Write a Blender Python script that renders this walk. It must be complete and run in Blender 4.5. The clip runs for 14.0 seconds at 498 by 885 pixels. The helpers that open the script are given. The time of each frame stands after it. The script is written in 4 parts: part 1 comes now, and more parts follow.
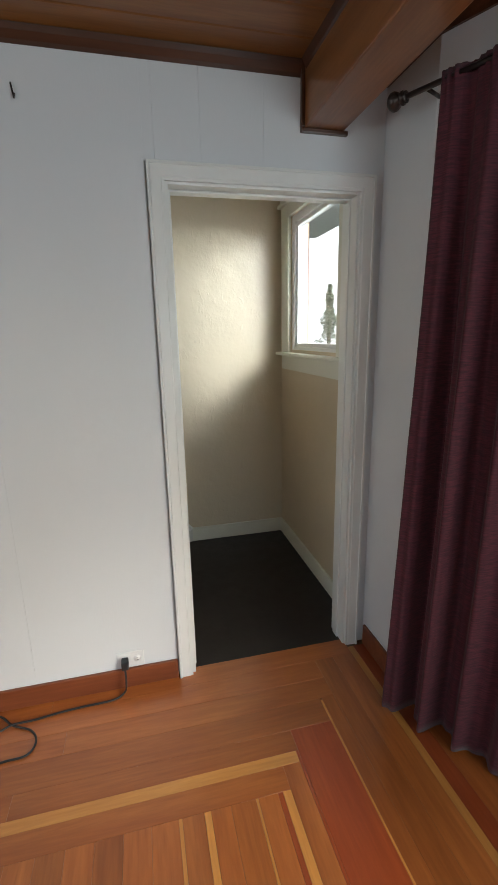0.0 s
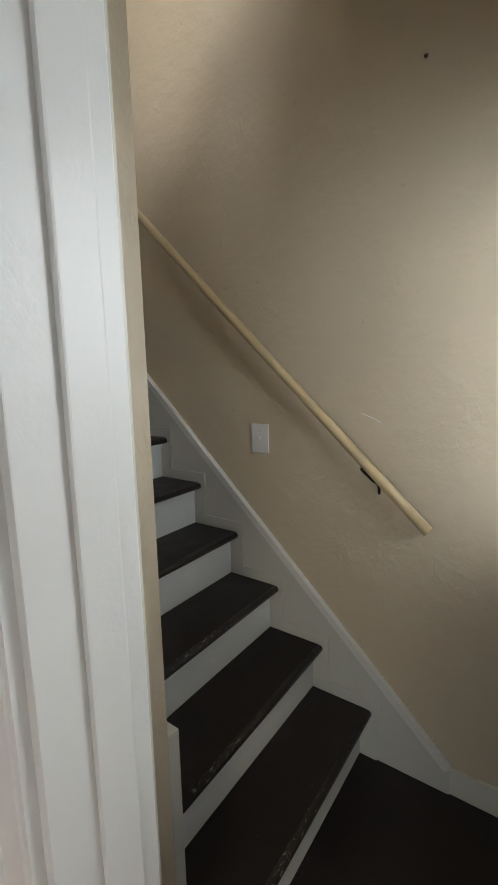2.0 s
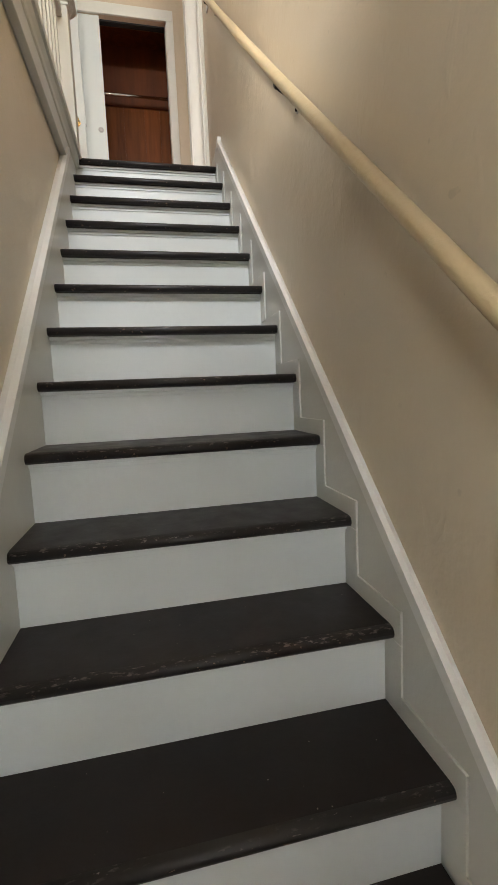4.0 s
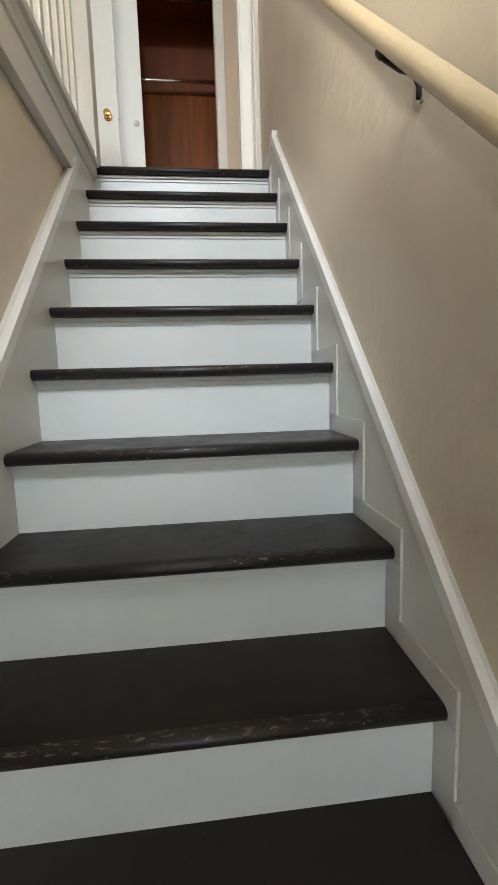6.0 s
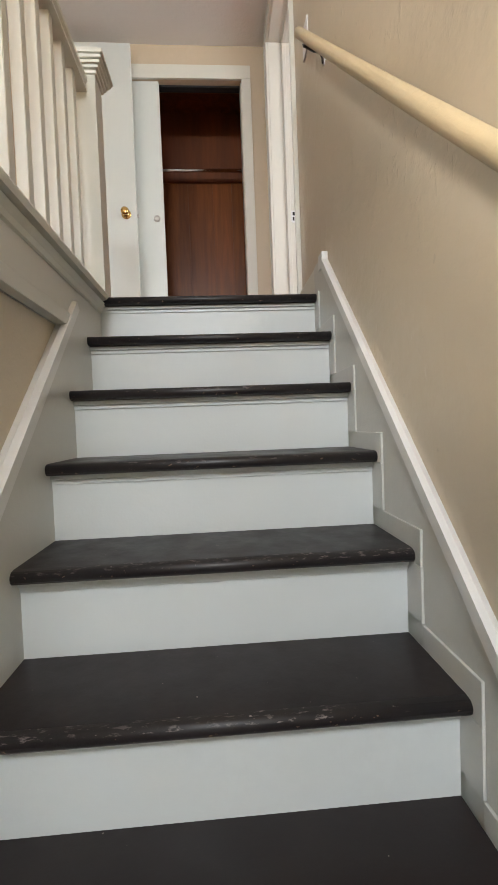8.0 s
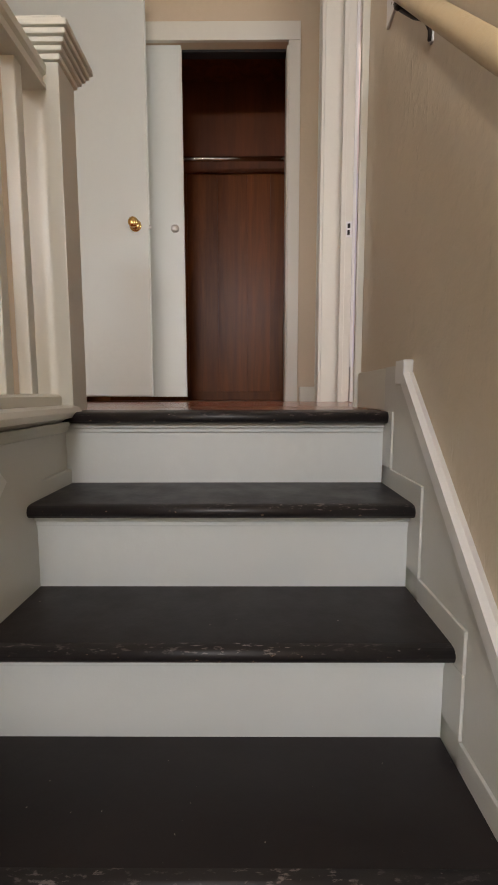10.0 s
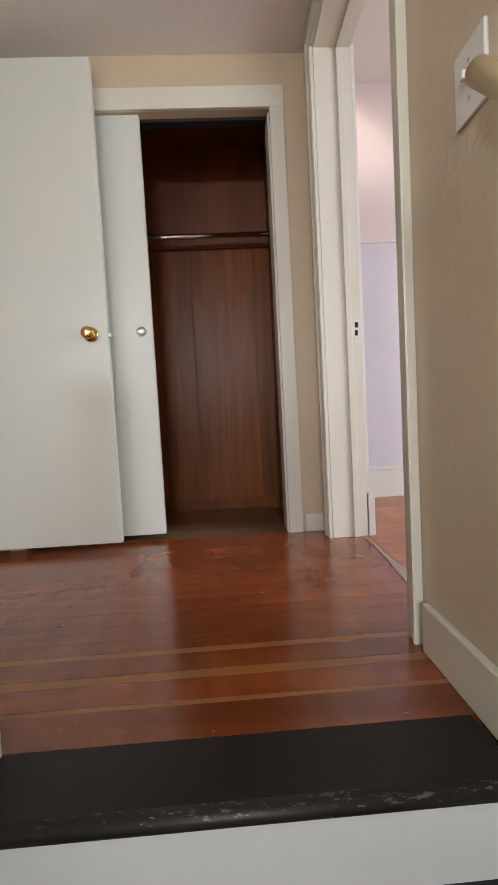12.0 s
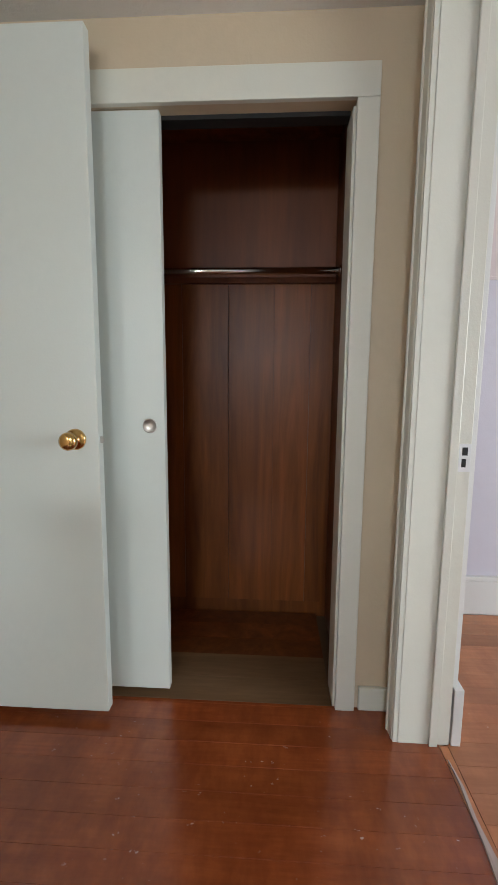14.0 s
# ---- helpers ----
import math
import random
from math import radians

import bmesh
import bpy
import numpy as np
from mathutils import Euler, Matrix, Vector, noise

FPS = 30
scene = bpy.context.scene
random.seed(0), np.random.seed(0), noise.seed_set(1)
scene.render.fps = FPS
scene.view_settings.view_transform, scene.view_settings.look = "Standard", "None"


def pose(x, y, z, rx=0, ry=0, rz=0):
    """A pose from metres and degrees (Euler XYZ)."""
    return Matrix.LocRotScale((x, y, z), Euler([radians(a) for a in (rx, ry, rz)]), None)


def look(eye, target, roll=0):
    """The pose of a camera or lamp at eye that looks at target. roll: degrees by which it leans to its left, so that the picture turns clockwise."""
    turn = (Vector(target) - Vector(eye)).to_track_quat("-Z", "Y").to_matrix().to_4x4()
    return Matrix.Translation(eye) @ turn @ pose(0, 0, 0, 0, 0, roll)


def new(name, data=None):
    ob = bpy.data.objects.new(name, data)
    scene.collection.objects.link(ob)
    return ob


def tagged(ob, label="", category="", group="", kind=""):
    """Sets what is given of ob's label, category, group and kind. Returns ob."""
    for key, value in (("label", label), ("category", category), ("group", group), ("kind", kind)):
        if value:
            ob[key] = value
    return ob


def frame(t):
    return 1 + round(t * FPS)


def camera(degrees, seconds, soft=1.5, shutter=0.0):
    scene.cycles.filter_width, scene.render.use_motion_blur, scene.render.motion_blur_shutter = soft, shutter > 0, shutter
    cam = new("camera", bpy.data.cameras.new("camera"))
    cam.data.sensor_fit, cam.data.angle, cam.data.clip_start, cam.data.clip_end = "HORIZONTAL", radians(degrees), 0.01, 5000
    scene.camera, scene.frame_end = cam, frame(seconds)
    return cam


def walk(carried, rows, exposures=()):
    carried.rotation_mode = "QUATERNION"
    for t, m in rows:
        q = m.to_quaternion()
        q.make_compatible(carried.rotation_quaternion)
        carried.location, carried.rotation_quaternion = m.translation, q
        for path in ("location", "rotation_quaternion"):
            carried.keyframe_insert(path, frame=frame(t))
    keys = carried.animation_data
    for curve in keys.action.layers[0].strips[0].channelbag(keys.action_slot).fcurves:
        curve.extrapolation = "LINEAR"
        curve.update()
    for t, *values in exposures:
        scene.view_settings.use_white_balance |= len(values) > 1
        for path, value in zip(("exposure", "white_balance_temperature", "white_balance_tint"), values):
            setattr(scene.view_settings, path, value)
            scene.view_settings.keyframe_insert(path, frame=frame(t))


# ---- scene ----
cam = camera(58.8, 14.0)
SIDE, PORCH, GARDEN, HALL, EAST, ROOM, LIVING, SUN = 50.0, 24.0, 26.0, 19.0, 49.0, 42.0, 9.5, 1.0
EXPOSURES = [
    (0.0, 0.68, 6350, 3), (1.0, 0.43, 6650, 6), (1.5, 0.34, 6550, 7), (2.0, 0.32, 6450, 8), (2.5, 0.85, 6500, 8), (3.5, 1.1, 6950, 10), (6.0, 1.24, 6450, 8), (7.0, 1.18, 6450, 8),
    (9.5, 0.68, 7150, 14), (10.5, 0.5, 7150, 16), (12.0, 0.78, 6750, 12), (13.0, 0.82, 6400, 9), (14.0, 0.62, 6250, 4)]
PATH = [
    (0, (-0.099, 0.547, 1.501), (0.356, 2.436, 1.028), -1.2),
    (0.5, (0.205, 0.914, 1.524), (0.383, 2.857, 1.085), -0.7),
    (1, (0.37, 1.326, 1.504), (0.219, 3.293, 1.175), -2.1),
    (1.5, (0.415, 1.726, 1.52), (-0.123, 3.624, 1.189), -0.3),
    (2, (0.42, 2.111, 1.517), (-0.723, 3.72, 1.198), -1.2),
    (2.5, (0.339, 2.428, 1.54), (-1.099, 3.791, 1.268), -2.4),
    (3, (0.246, 2.781, 1.523), (-1.518, 3.703, 1.328), -2.5),
    (3.5, (0.094, 3.014, 1.512), (-1.815, 3.59, 1.353), -3.0),
    (6, (-0.715, 3.227, 1.95), (-2.687, 3.439, 1.689), -1.7),
    (6.5, (-0.851, 3.199, 2.085), (-2.838, 3.402, 1.985), -0.9),
    (7, (-0.982, 3.164, 2.215), (-2.978, 3.299, 2.224), -1.5),
    (9.5, (-1.74, 3.286, 2.899), (-3.72, 3.369, 2.63), -2.1),
    (10, (-1.881, 3.261, 3.048), (-3.869, 3.251, 2.826), -0.1),
    (10.5, (-2.003, 3.233, 3.209), (-3.98, 3.246, 2.908), 0.0),
    (11, (-2.124, 3.264, 3.283), (-4.111, 3.401, 3.097), 0.7),
    (11.5, (-2.276, 3.26, 3.42), (-4.273, 3.24, 3.319), -1.6),
    (12, (-2.422, 3.205, 3.566), (-4.416, 3.293, 3.438), -3.1),
    (12.5, (-2.581, 3.181, 3.712), (-4.565, 3.403, 3.601), -3.3),
    (13, (-2.734, 3.209, 3.833), (-4.73, 3.28, 3.719), -3.5),
    (13.5, (-2.917, 3.194, 3.975), (-4.899, 3.19, 3.709), 0.7),
    (14, (-3.064, 3.241, 4.117), (-5.042, 3.128, 3.839), 0.4),
]
walk(cam, [(t, look(eye, target, roll)) for t, eye, target, roll in PATH], EXPOSURES)



# ---- world and light ----
world = bpy.data.worlds.new("sky")
scene.world = world
world.use_nodes = True
wn = world.node_tree.nodes
sky = wn.new("ShaderNodeTexSky")
sky.sky_type, sky.sun_disc = "NISHITA", False
sky.sun_elevation, sky.sun_rotation = radians(27), radians(143)
sky.air_density, sky.dust_density = 1.0, 4.0
world.node_tree.links.new(sky.outputs[0], wn["Background"].inputs[0])
wn["Background"].inputs[1].default_value = 0.15

sun_data = bpy.data.lights.new("sun", "SUN")
sun_data.energy, sun_data.angle, sun_data.color = SUN, radians(12), (1.0, 0.985, 0.96)
sun = new("sun", sun_data)
sun.matrix_world = look((6, -8, 8), (6 - 0.60, -8 + 0.80, 8 - 0.51))


def area(name, eye, target, w, h, power, color=(0.91, 0.96, 1.0)):
    """An area lamp standing in for the sky's light, at or outside a window."""
    d = bpy.data.lights.new(name, "AREA")
    d.shape, d.size, d.size_y, d.energy, d.color = "RECTANGLE", w, h, power, color
    ob = new(name, d)
    ob.matrix_world = look(eye, target)
    return ob


# added lamps, out of sight under the porch, throw sky light through the window
area("porch_side_sky_fill", (1.95, 1.60, 2.34), (0.90, 3.10, 1.80), 0.6, 0.7, SIDE)
area("porch_opening_sky_fill", (2.50, 2.30, 2.10), (0.90, 3.00, 1.80), 1.0, 1.2, PORCH, (0.88, 0.94, 1.0))
# added fill lamp for the stair's inner wall and the lower steps
area("porch_garden_fill", (1.9, 3.72, 1.95), (-0.3, 2.9, 0.6), 0.8, 1.2, GARDEN)
area("hall_window_light", (0.15, 1.3, 4.55), (-1.5, 3.6, 2.8), 0.25, 1.0, HALL, (0.88, 0.93, 1.0))
area("hall_east_window_light", (0.97, 2.95, 4.72), (-1.1, 3.15, 2.0), 0.7, 0.55, EAST, (0.86, 0.92, 1.0))
area("room_window_light", (-2.8, 6.5, 4.15), (-4.5, 4.2, 3.3), 1.3, 1.2, ROOM)
# rear and side fills stand at assumed windows that are out of sight
area("living_rear_fill", (-1.2, -2.45, 1.5), (-1.0, 0.0, 1.3), 1.8, 1.2, LIVING * 0.3, (0.84, 0.93, 1.0))
area("living_side_fill", (-2.9, 0.2, 1.45), (0.0, 1.2, 1.2), 1.8, 1.2, LIVING * 1.3, (0.84, 0.93, 1.0))

area("living_window_light_front", (1.40, -0.65, 1.40), (0.2, 2.6, 0.9), 1.6, 1.3, LIVING * 2.1, (0.84, 0.93, 1.0))


# ---- materials ----
def mat(name, rough=0.5, metal=0.0):
    m = bpy.data.materials.new(name)
    m.use_nodes = True
    b = m.node_tree.nodes["Principled BSDF"]
    b.inputs["Roughness"].default_value, b.inputs["Metallic"].default_value = rough, metal
    return m, m.node_tree, b


def node(nt, kind, **vals):
    n = nt.nodes.new(kind)
    for k, v in vals.items():
        n.inputs[k].default_value = v
    return n


def coords(nt, scale=(1, 1, 1), shift=False):
    tc = nt.nodes.new("ShaderNodeNewGeometry")
    mp = nt.nodes.new("ShaderNodeMapping")
    mp.inputs["Scale"].default_value = scale
    nt.links.new(tc.outputs["Position"], mp.inputs["Vector"])
    if shift:
        oi = nt.nodes.new("ShaderNodeObjectInfo")
        mul = nt.nodes.new("ShaderNodeMath")
        mul.operation = "MULTIPLY"
        mul.inputs[1].default_value = 37.0
        nt.links.new(oi.outputs["Random"], mul.inputs[0])
        cx = nt.nodes.new("ShaderNodeCombineXYZ")
        for s in ("X", "Y", "Z"):
            nt.links.new(mul.outputs[0], cx.inputs[s])
        nt.links.new(cx.outputs[0], mp.inputs["Location"])
    return mp.outputs[0]


def noise_tex(nt, vec, scale, detail=4.0, rough=0.55, distort=0.0):
    n = nt.nodes.new("ShaderNodeTexNoise")
    n.inputs["Scale"].default_value, n.inputs["Detail"].default_value = scale, detail
    n.inputs["Roughness"].default_value, n.inputs["Distortion"].default_value = rough, distort
    nt.links.new(vec, n.inputs["Vector"])
    return n.outputs["Fac"]


def ramp(nt, fac, stops):
    r = nt.nodes.new("ShaderNodeValToRGB")
    e = r.color_ramp.elements
    while len(e) < len(stops):
        e.new(0.5)
    for i, (p, c) in enumerate(stops):
        e[i].position, e[i].color = p, (*c, 1) if len(c) == 3 else (c[0], c[0], c[0], 1)
    nt.links.new(fac, r.inputs[0])
    return r.outputs[0]


def mix(nt, fac, a, b, kind="MIX"):
    m = nt.nodes.new("ShaderNodeMix")
    m.data_type, m.blend_type = "RGBA", kind
    for sock, v in ((m.inputs[0], fac), (m.inputs[6], a), (m.inputs[7], b)):
        if isinstance(v, bpy.types.NodeSocket):
            nt.links.new(v, sock)
        elif isinstance(v, (int, float)):
            sock.default_value = v
        else:
            sock.default_value = (*v, 1)
    return m.outputs[2]


def bump(nt, b, height, strength, dist=0.002, prev=None):
    n = nt.nodes.new("ShaderNodeBump")
    n.inputs["Strength"].default_value, n.inputs["Distance"].default_value = strength, dist
    nt.links.new(height, n.inputs["Height"])
    if prev is not None:
        nt.links.new(prev, n.inputs["Normal"])
    nt.links.new(n.outputs[0], b.inputs["Normal"])
    return n.outputs[0]


def painted(name, color, rough=0.5, lump=0.3, lump_scale=9.0, dirt=0.06, streak=False, chips=0.0):
    """Painted plaster or wood: faint roller texture, slow unevenness, a few scuffs."""
    m, nt, b = mat(name, rough)
    v = coords(nt)
    big = noise_tex(nt, v, 1.7, 3)
    fine = noise_tex(nt, v, 38, 3)
    dark = tuple(c * (1 - dirt * 2.2) for c in color)
    col = mix(nt, ramp(nt, big, [(0.3, (0,)), (0.75, (1,))]), color, dark)
    col = mix(nt, ramp(nt, fine, [(0.35, (0,)), (0.8, (1,))]), col, tuple(c * (1 - dirt) for c in color))
    if chips:
        ch = ramp(nt, noise_tex(nt, v, 60, 2), [(0.72 - chips, (0,)), (0.76 - chips, (1,))])
        col = mix(nt, ch, col, tuple(min(1, c * 0.55) for c in color))
    nt.links.new(col, b.inputs["Base Color"])
    nt.links.new(ramp(nt, big, [(0.2, (rough - 0.008,)), (0.8, (rough + 0.008,))]), b.inputs["Roughness"])
    n1 = bump(nt, b, noise_tex(nt, v, lump_scale, 5, 0.6, 0.4), lump, 0.012)
    bump(nt, b, noise_tex(nt, coords(nt, (1, 1, 0.18)) if streak else v, 160, 2), 0.15, 0.0015, n1)
    return m


def textured_wall(name, color):
    """Hand-trowelled plaster under satin paint: raised worm-like ridges in patches."""
    m, nt, b = mat(name, 0.38)
    v = coords(nt)
    big = noise_tex(nt, v, 1.3, 3)
    col = mix(nt, ramp(nt, big, [(0.3, (0,)), (0.75, (1,))]), color, tuple(c * 0.93 for c in color))
    spots = ramp(nt, noise_tex(nt, v, 26, 2), [(0.73, (0,)), (0.77, (1,))])
    col = mix(nt, spots, col, tuple(c * 0.86 for c in color))
    nt.links.new(col, b.inputs["Base Color"])
    patch = ramp(nt, noise_tex(nt, v, 3.1, 3), [(0.50, (0,)), (0.64, (1,))])
    strokes = ramp(nt, noise_tex(nt, coords(nt, (1, 1, 0.4)), 26, 2, 0.5, 1.0), [(0.60, (0,)), (0.66, (1,))])
    worms = mix(nt, 1.0, strokes, patch, "MULTIPLY")
    dabs = ramp(nt, noise_tex(nt, coords(nt, (1, 1, 0.5)), 12, 2, 0.5, 0.6), [(0.68, (0,)), (0.76, (1,))])
    n1 = bump(nt, b, noise_tex(nt, v, 5.5, 5, 0.6), 0.45, 0.018)
    n2 = bump(nt, b, worms, 0.28, 0.003, n1)
    n3 = bump(nt, b, dabs, 0.5, 0.003, n2)
    bump(nt, b, noise_tex(nt, coords(nt, (1, 1, 0.25)), 70, 3), 0.2, 0.002, n3)
    return m


def wood(name, dark, light, along="y", rough=0.32, spread=0.5, scale=1.0, knots=0.0, coat=0.0, vary=0.35, wear=0.0, figure=0.8):
    """Sawn wood with grain along one axis; each board takes its own cut and tone."""
    m, nt, b = mat(name, rough)
    s = {"x": (1.2, 14, 14), "y": (14, 1.2, 14), "z": (14, 14, 1.2)}[along]
    v = coords(nt, tuple(c * scale for c in s), True)
    g = noise_tex(nt, v, 1.0, 6, 0.6, figure)
    fine = noise_tex(nt, v, 7.0, 3, 0.6)
    col = ramp(nt, g, [(0.5 - spread * 0.4, dark), (0.5 + spread * 0.4, light)])
    col = mix(nt, ramp(nt, fine, [(0.35, (0,)), (0.75, (0.35,))]), col, tuple(c * 0.6 for c in dark))
    oi = nt.nodes.new("ShaderNodeObjectInfo")
    tone = ramp(nt, oi.outputs["Random"], [(0.0, tuple([1 - vary] * 3)), (0.5, (1.0, 1.0, 1.0)), (1.0, (1.0 + vary * 0.5, 1 + vary * 0.3, 1 + vary * 0.2))])
    col = mix(nt, 1.0, col, tone, "MULTIPLY")
    if knots:
        vo = nt.nodes.new("ShaderNodeTexVoronoi")
        vo.inputs["Scale"].default_value = 3.0
        nt.links.new(coords(nt, tuple(0.9 if c > 5 else 0.45 for c in s), True), vo.inputs["Vector"])
        kn = ramp(nt, vo.outputs["Distance"], [(0.02, (1,)), (0.07, (0,))])
        col = mix(nt, kn, col, tuple(c * 0.25 for c in dark))
    if wear:
        w = ramp(nt, noise_tex(nt, coords(nt, (1.6, 1, 1)), 2.6, 5, 0.7), [(0.38, (0,)), (0.64, (wear * 1.6,))])
        col = mix(nt, w, col, tuple(c * 0.95 for c in light))
        smear = ramp(nt, noise_tex(nt, coords(nt, (1.0, 2.2, 1)), 3.8, 5, 0.7), [(0.36, (0,)), (0.66, (0.65,))])
        col = mix(nt, smear, col, tuple(c * 0.8 for c in dark))
        sc = ramp(nt, noise_tex(nt, coords(nt, (1, 0.6, 1)), 55, 3, 0.6), [(0.675, (0,)), (0.71, (0.6,))])
        col = mix(nt, mix(nt, 1.0, sc, ramp(nt, noise_tex(nt, coords(nt), 3.4, 2), [(0.50, (0,)), (0.60, (1,))]), "MULTIPLY"), col, (0.62, 0.50, 0.42))
        nt.links.new(ramp(nt, noise_tex(nt, coords(nt), 6, 4), [(0.1, (rough,)), (0.9, (rough + 0.015,))]), b.inputs["Roughness"])
    nt.links.new(col, b.inputs["Base Color"])
    b.inputs["Coat Weight"].default_value = coat
    b.inputs["Coat Roughness"].default_value = 0.18
    bump(nt, b, fine, 0.18, 0.001)
    return m


M = {}
M["beige"] = textured_wall("beige_wall_paint", (0.60, 0.515, 0.390))
M["tan"] = painted("tan_wall_paint", (0.60, 0.49, 0.35), 0.45, 0.25)
M["panel"] = painted("white_panelling_paint", (0.66, 0.67, 0.69), 0.42, 0.12, 4, 0.03, True)
M["trim"] = painted("white_trim_paint", (0.74, 0.74, 0.72), 0.3, 0.10, 12, 0.03)
M["cream"] = painted("cream_trim_paint", (0.69, 0.68, 0.60), 0.33, 0.12, 10, 0.04)
M["skirt"] = painted("grey_white_skirt_paint", (0.60, 0.60, 0.56), 0.35, 0.15, 10, 0.04)
M["riser"] = painted("white_riser_paint", (0.68, 0.71, 0.70), 0.35, 0.10, 8, 0.05, False, 0.0)
M["sheen"] = painted("white_door_paint", (0.64, 0.67, 0.63), 0.36, 0.06, 5, 0.03)
M["ceil"] = painted("off_white_ceiling_paint", (0.76, 0.75, 0.73), 0.7, 0.3, 30, 0.03)
M["lav"] = painted("pale_lavender_wall_paint", (0.66, 0.64, 0.72), 0.5, 0.1)
M["pink"] = painted("pale_pink_wall_paint", (0.72, 0.63, 0.63), 0.5, 0.1)
M["rail"] = painted("cream_handrail_paint", (0.63, 0.50, 0.30), 0.33, 0.25, 25, 0.08)
M["plate"] = painted("white_plastic", (0.72, 0.72, 0.72), 0.35, 0.02, 8, 0.02)
M["fir"] = wood("varnished_fir", (0.25, 0.068, 0.016), (0.43, 0.140, 0.034), "y", 0.3, 0.6, coat=0.4, vary=0.2)
M["firx"] = wood("varnished_fir_crosswise", (0.27, 0.072, 0.017), (0.44, 0.142, 0.034), "x", 0.3, 0.6, coat=0.4, vary=0.18)
M["red"] = wood("dark_red_fir", (0.24, 0.044, 0.013), (0.33, 0.070, 0.020), "y", 0.32, 0.6, coat=0.4, vary=0.15)
M["yel"] = wood("yellow_sapwood_fir", (0.46, 0.19, 0.045), (0.60, 0.28, 0.07), "y", 0.3, 0.6, coat=0.4, vary=0.15)
M["yelx"] = wood("yellow_sapwood_fir_crosswise", (0.46, 0.19, 0.045), (0.60, 0.28, 0.07), "x", 0.3, 0.6, coat=0.4, vary=0.15)
M["hall"] = wood("worn_red_fir", (0.19, 0.036, 0.011), (0.38, 0.098, 0.026), "y", 0.24, 0.6, coat=0.4, vary=0.35, wear=0.35)
M["hally"] = wood("worn_yellow_fir", (0.32, 0.12, 0.03), (0.45, 0.19, 0.05), "y", 0.3, 0.6, coat=0.35, vary=0.1, wear=0.2)
M["roomfir"] = wood("pale_orange_fir", (0.40, 0.145, 0.060), (0.62, 0.27, 0.125), "y", 0.42, 0.6, coat=0.2, vary=0.25, wear=0.22)
M["pine"] = wood("varnished_knotty_pine", (0.20, 0.075, 0.02), (0.36, 0.15, 0.04), "x", 0.35, 0.6, knots=1.0, coat=0.2, vary=0.15)
M["beam"] = wood("varnished_beam_timber", (0.20, 0.07, 0.022), (0.34, 0.14, 0.05), "y", 0.3, 0.6, knots=1.0, coat=0.3, vary=0.1)
M["mould"] = wood("dark_stained_moulding", (0.045, 0.014, 0.006), (0.09, 0.03, 0.012), "x", 0.35, 0.6, coat=0.2, vary=0.1)
M["base"] = wood("dark_red_baseboard", (0.13, 0.03, 0.012), (0.24, 0.07, 0.025), "x", 0.4, 0.6, coat=0.2, vary=0.1)
M["brown"] = wood("dark_wood_panelling", (0.095, 0.027, 0.008), (0.29, 0.090, 0.022), "z", 0.36, 0.75, 0.42, figure=2.6, coat=0.0, vary=0.2, knots=1.0)
M["brown2"] = wood("reddish_panel_board", (0.085, 0.020, 0.005), (0.24, 0.064, 0.013), "z", 0.5, 0.9, 0.3, figure=1.5, coat=0.0, vary=0.1)
M["worn"] = wood("worn_pale_threshold", (0.40, 0.29, 0.25), (0.58, 0.48, 0.45), "x", 0.6, 0.6, vary=0.1)
M["bare"] = wood("bare_worn_board", (0.15, 0.08, 0.035), (0.24, 0.14, 0.07), "y", 0.6, 0.6, vary=0.1)

M["brown"].node_tree.nodes["Principled BSDF"].inputs["Specular IOR Level"].default_value = 0.22
# black floor paint, scuffed through on the nosings
m, nt, b = mat("black_floor_paint", 0.3)
v = coords(nt)
col = mix(nt, ramp(nt, noise_tex(nt, v, 3.0, 4), [(0.3, (0,)), (0.8, (1,))]), (0.016, 0.0125, 0.0125), (0.028, 0.022, 0.022))
col = mix(nt, ramp(nt, noise_tex(nt, v, 85, 2, 0.5, 0.3), [(0.775, (0,)), (0.80, (1,))]), col, (0.24, 0.20, 0.17))
nt.links.new(col, b.inputs["Base Color"])
nt.links.new(ramp(nt, noise_tex(nt, v, 14, 4), [(0.3, (0.34,)), (0.7, (0.48,))]), b.inputs["Roughness"])
bump(nt, b, noise_tex(nt, v, 45, 4), 0.22, 0.002)
b.inputs["Specular IOR Level"].default_value = 0.27
M["black"] = m
m, nt, b = mat("black_nosing_paint_worn", 0.5)
v = coords(nt, (1, 0.3, 1))
stretch = ramp(nt, noise_tex(nt, coords(nt, (6, 1, 6)), 2.6, 3), [(0.42, (0,)), (0.62, (1,))])
flecks = ramp(nt, noise_tex(nt, v, 150, 4, 0.65), [(0.56, (0,)), (0.64, (0.85,))])
few = ramp(nt, noise_tex(nt, coords(nt, (1, 0.4, 1)), 90, 3, 0.6), [(0.70, (0,)), (0.74, (1,))])
worn = mix(nt, 1.0, mix(nt, 1.0, flecks, stretch, "MULTIPLY"), few, "ADD")
col = mix(nt, worn, (0.017, 0.014, 0.014), (0.30, 0.25, 0.235))
nt.links.new(col, b.inputs["Base Color"])
bump(nt, b, noise_tex(nt, v, 60, 4), 0.45, 0.002)
M["nosing_edge"] = m
m, nt, b = mat("black_nosing_paint", 0.42)
v = coords(nt)
col = mix(nt, ramp(nt, noise_tex(nt, coords(nt, (1, 0.5, 1)), 110, 3, 0.6), [(0.665, (0,)), (0.70, (1,))]), (0.014, 0.011, 0.012), (0.28, 0.19, 0.13))
nt.links.new(col, b.inputs["Base Color"])
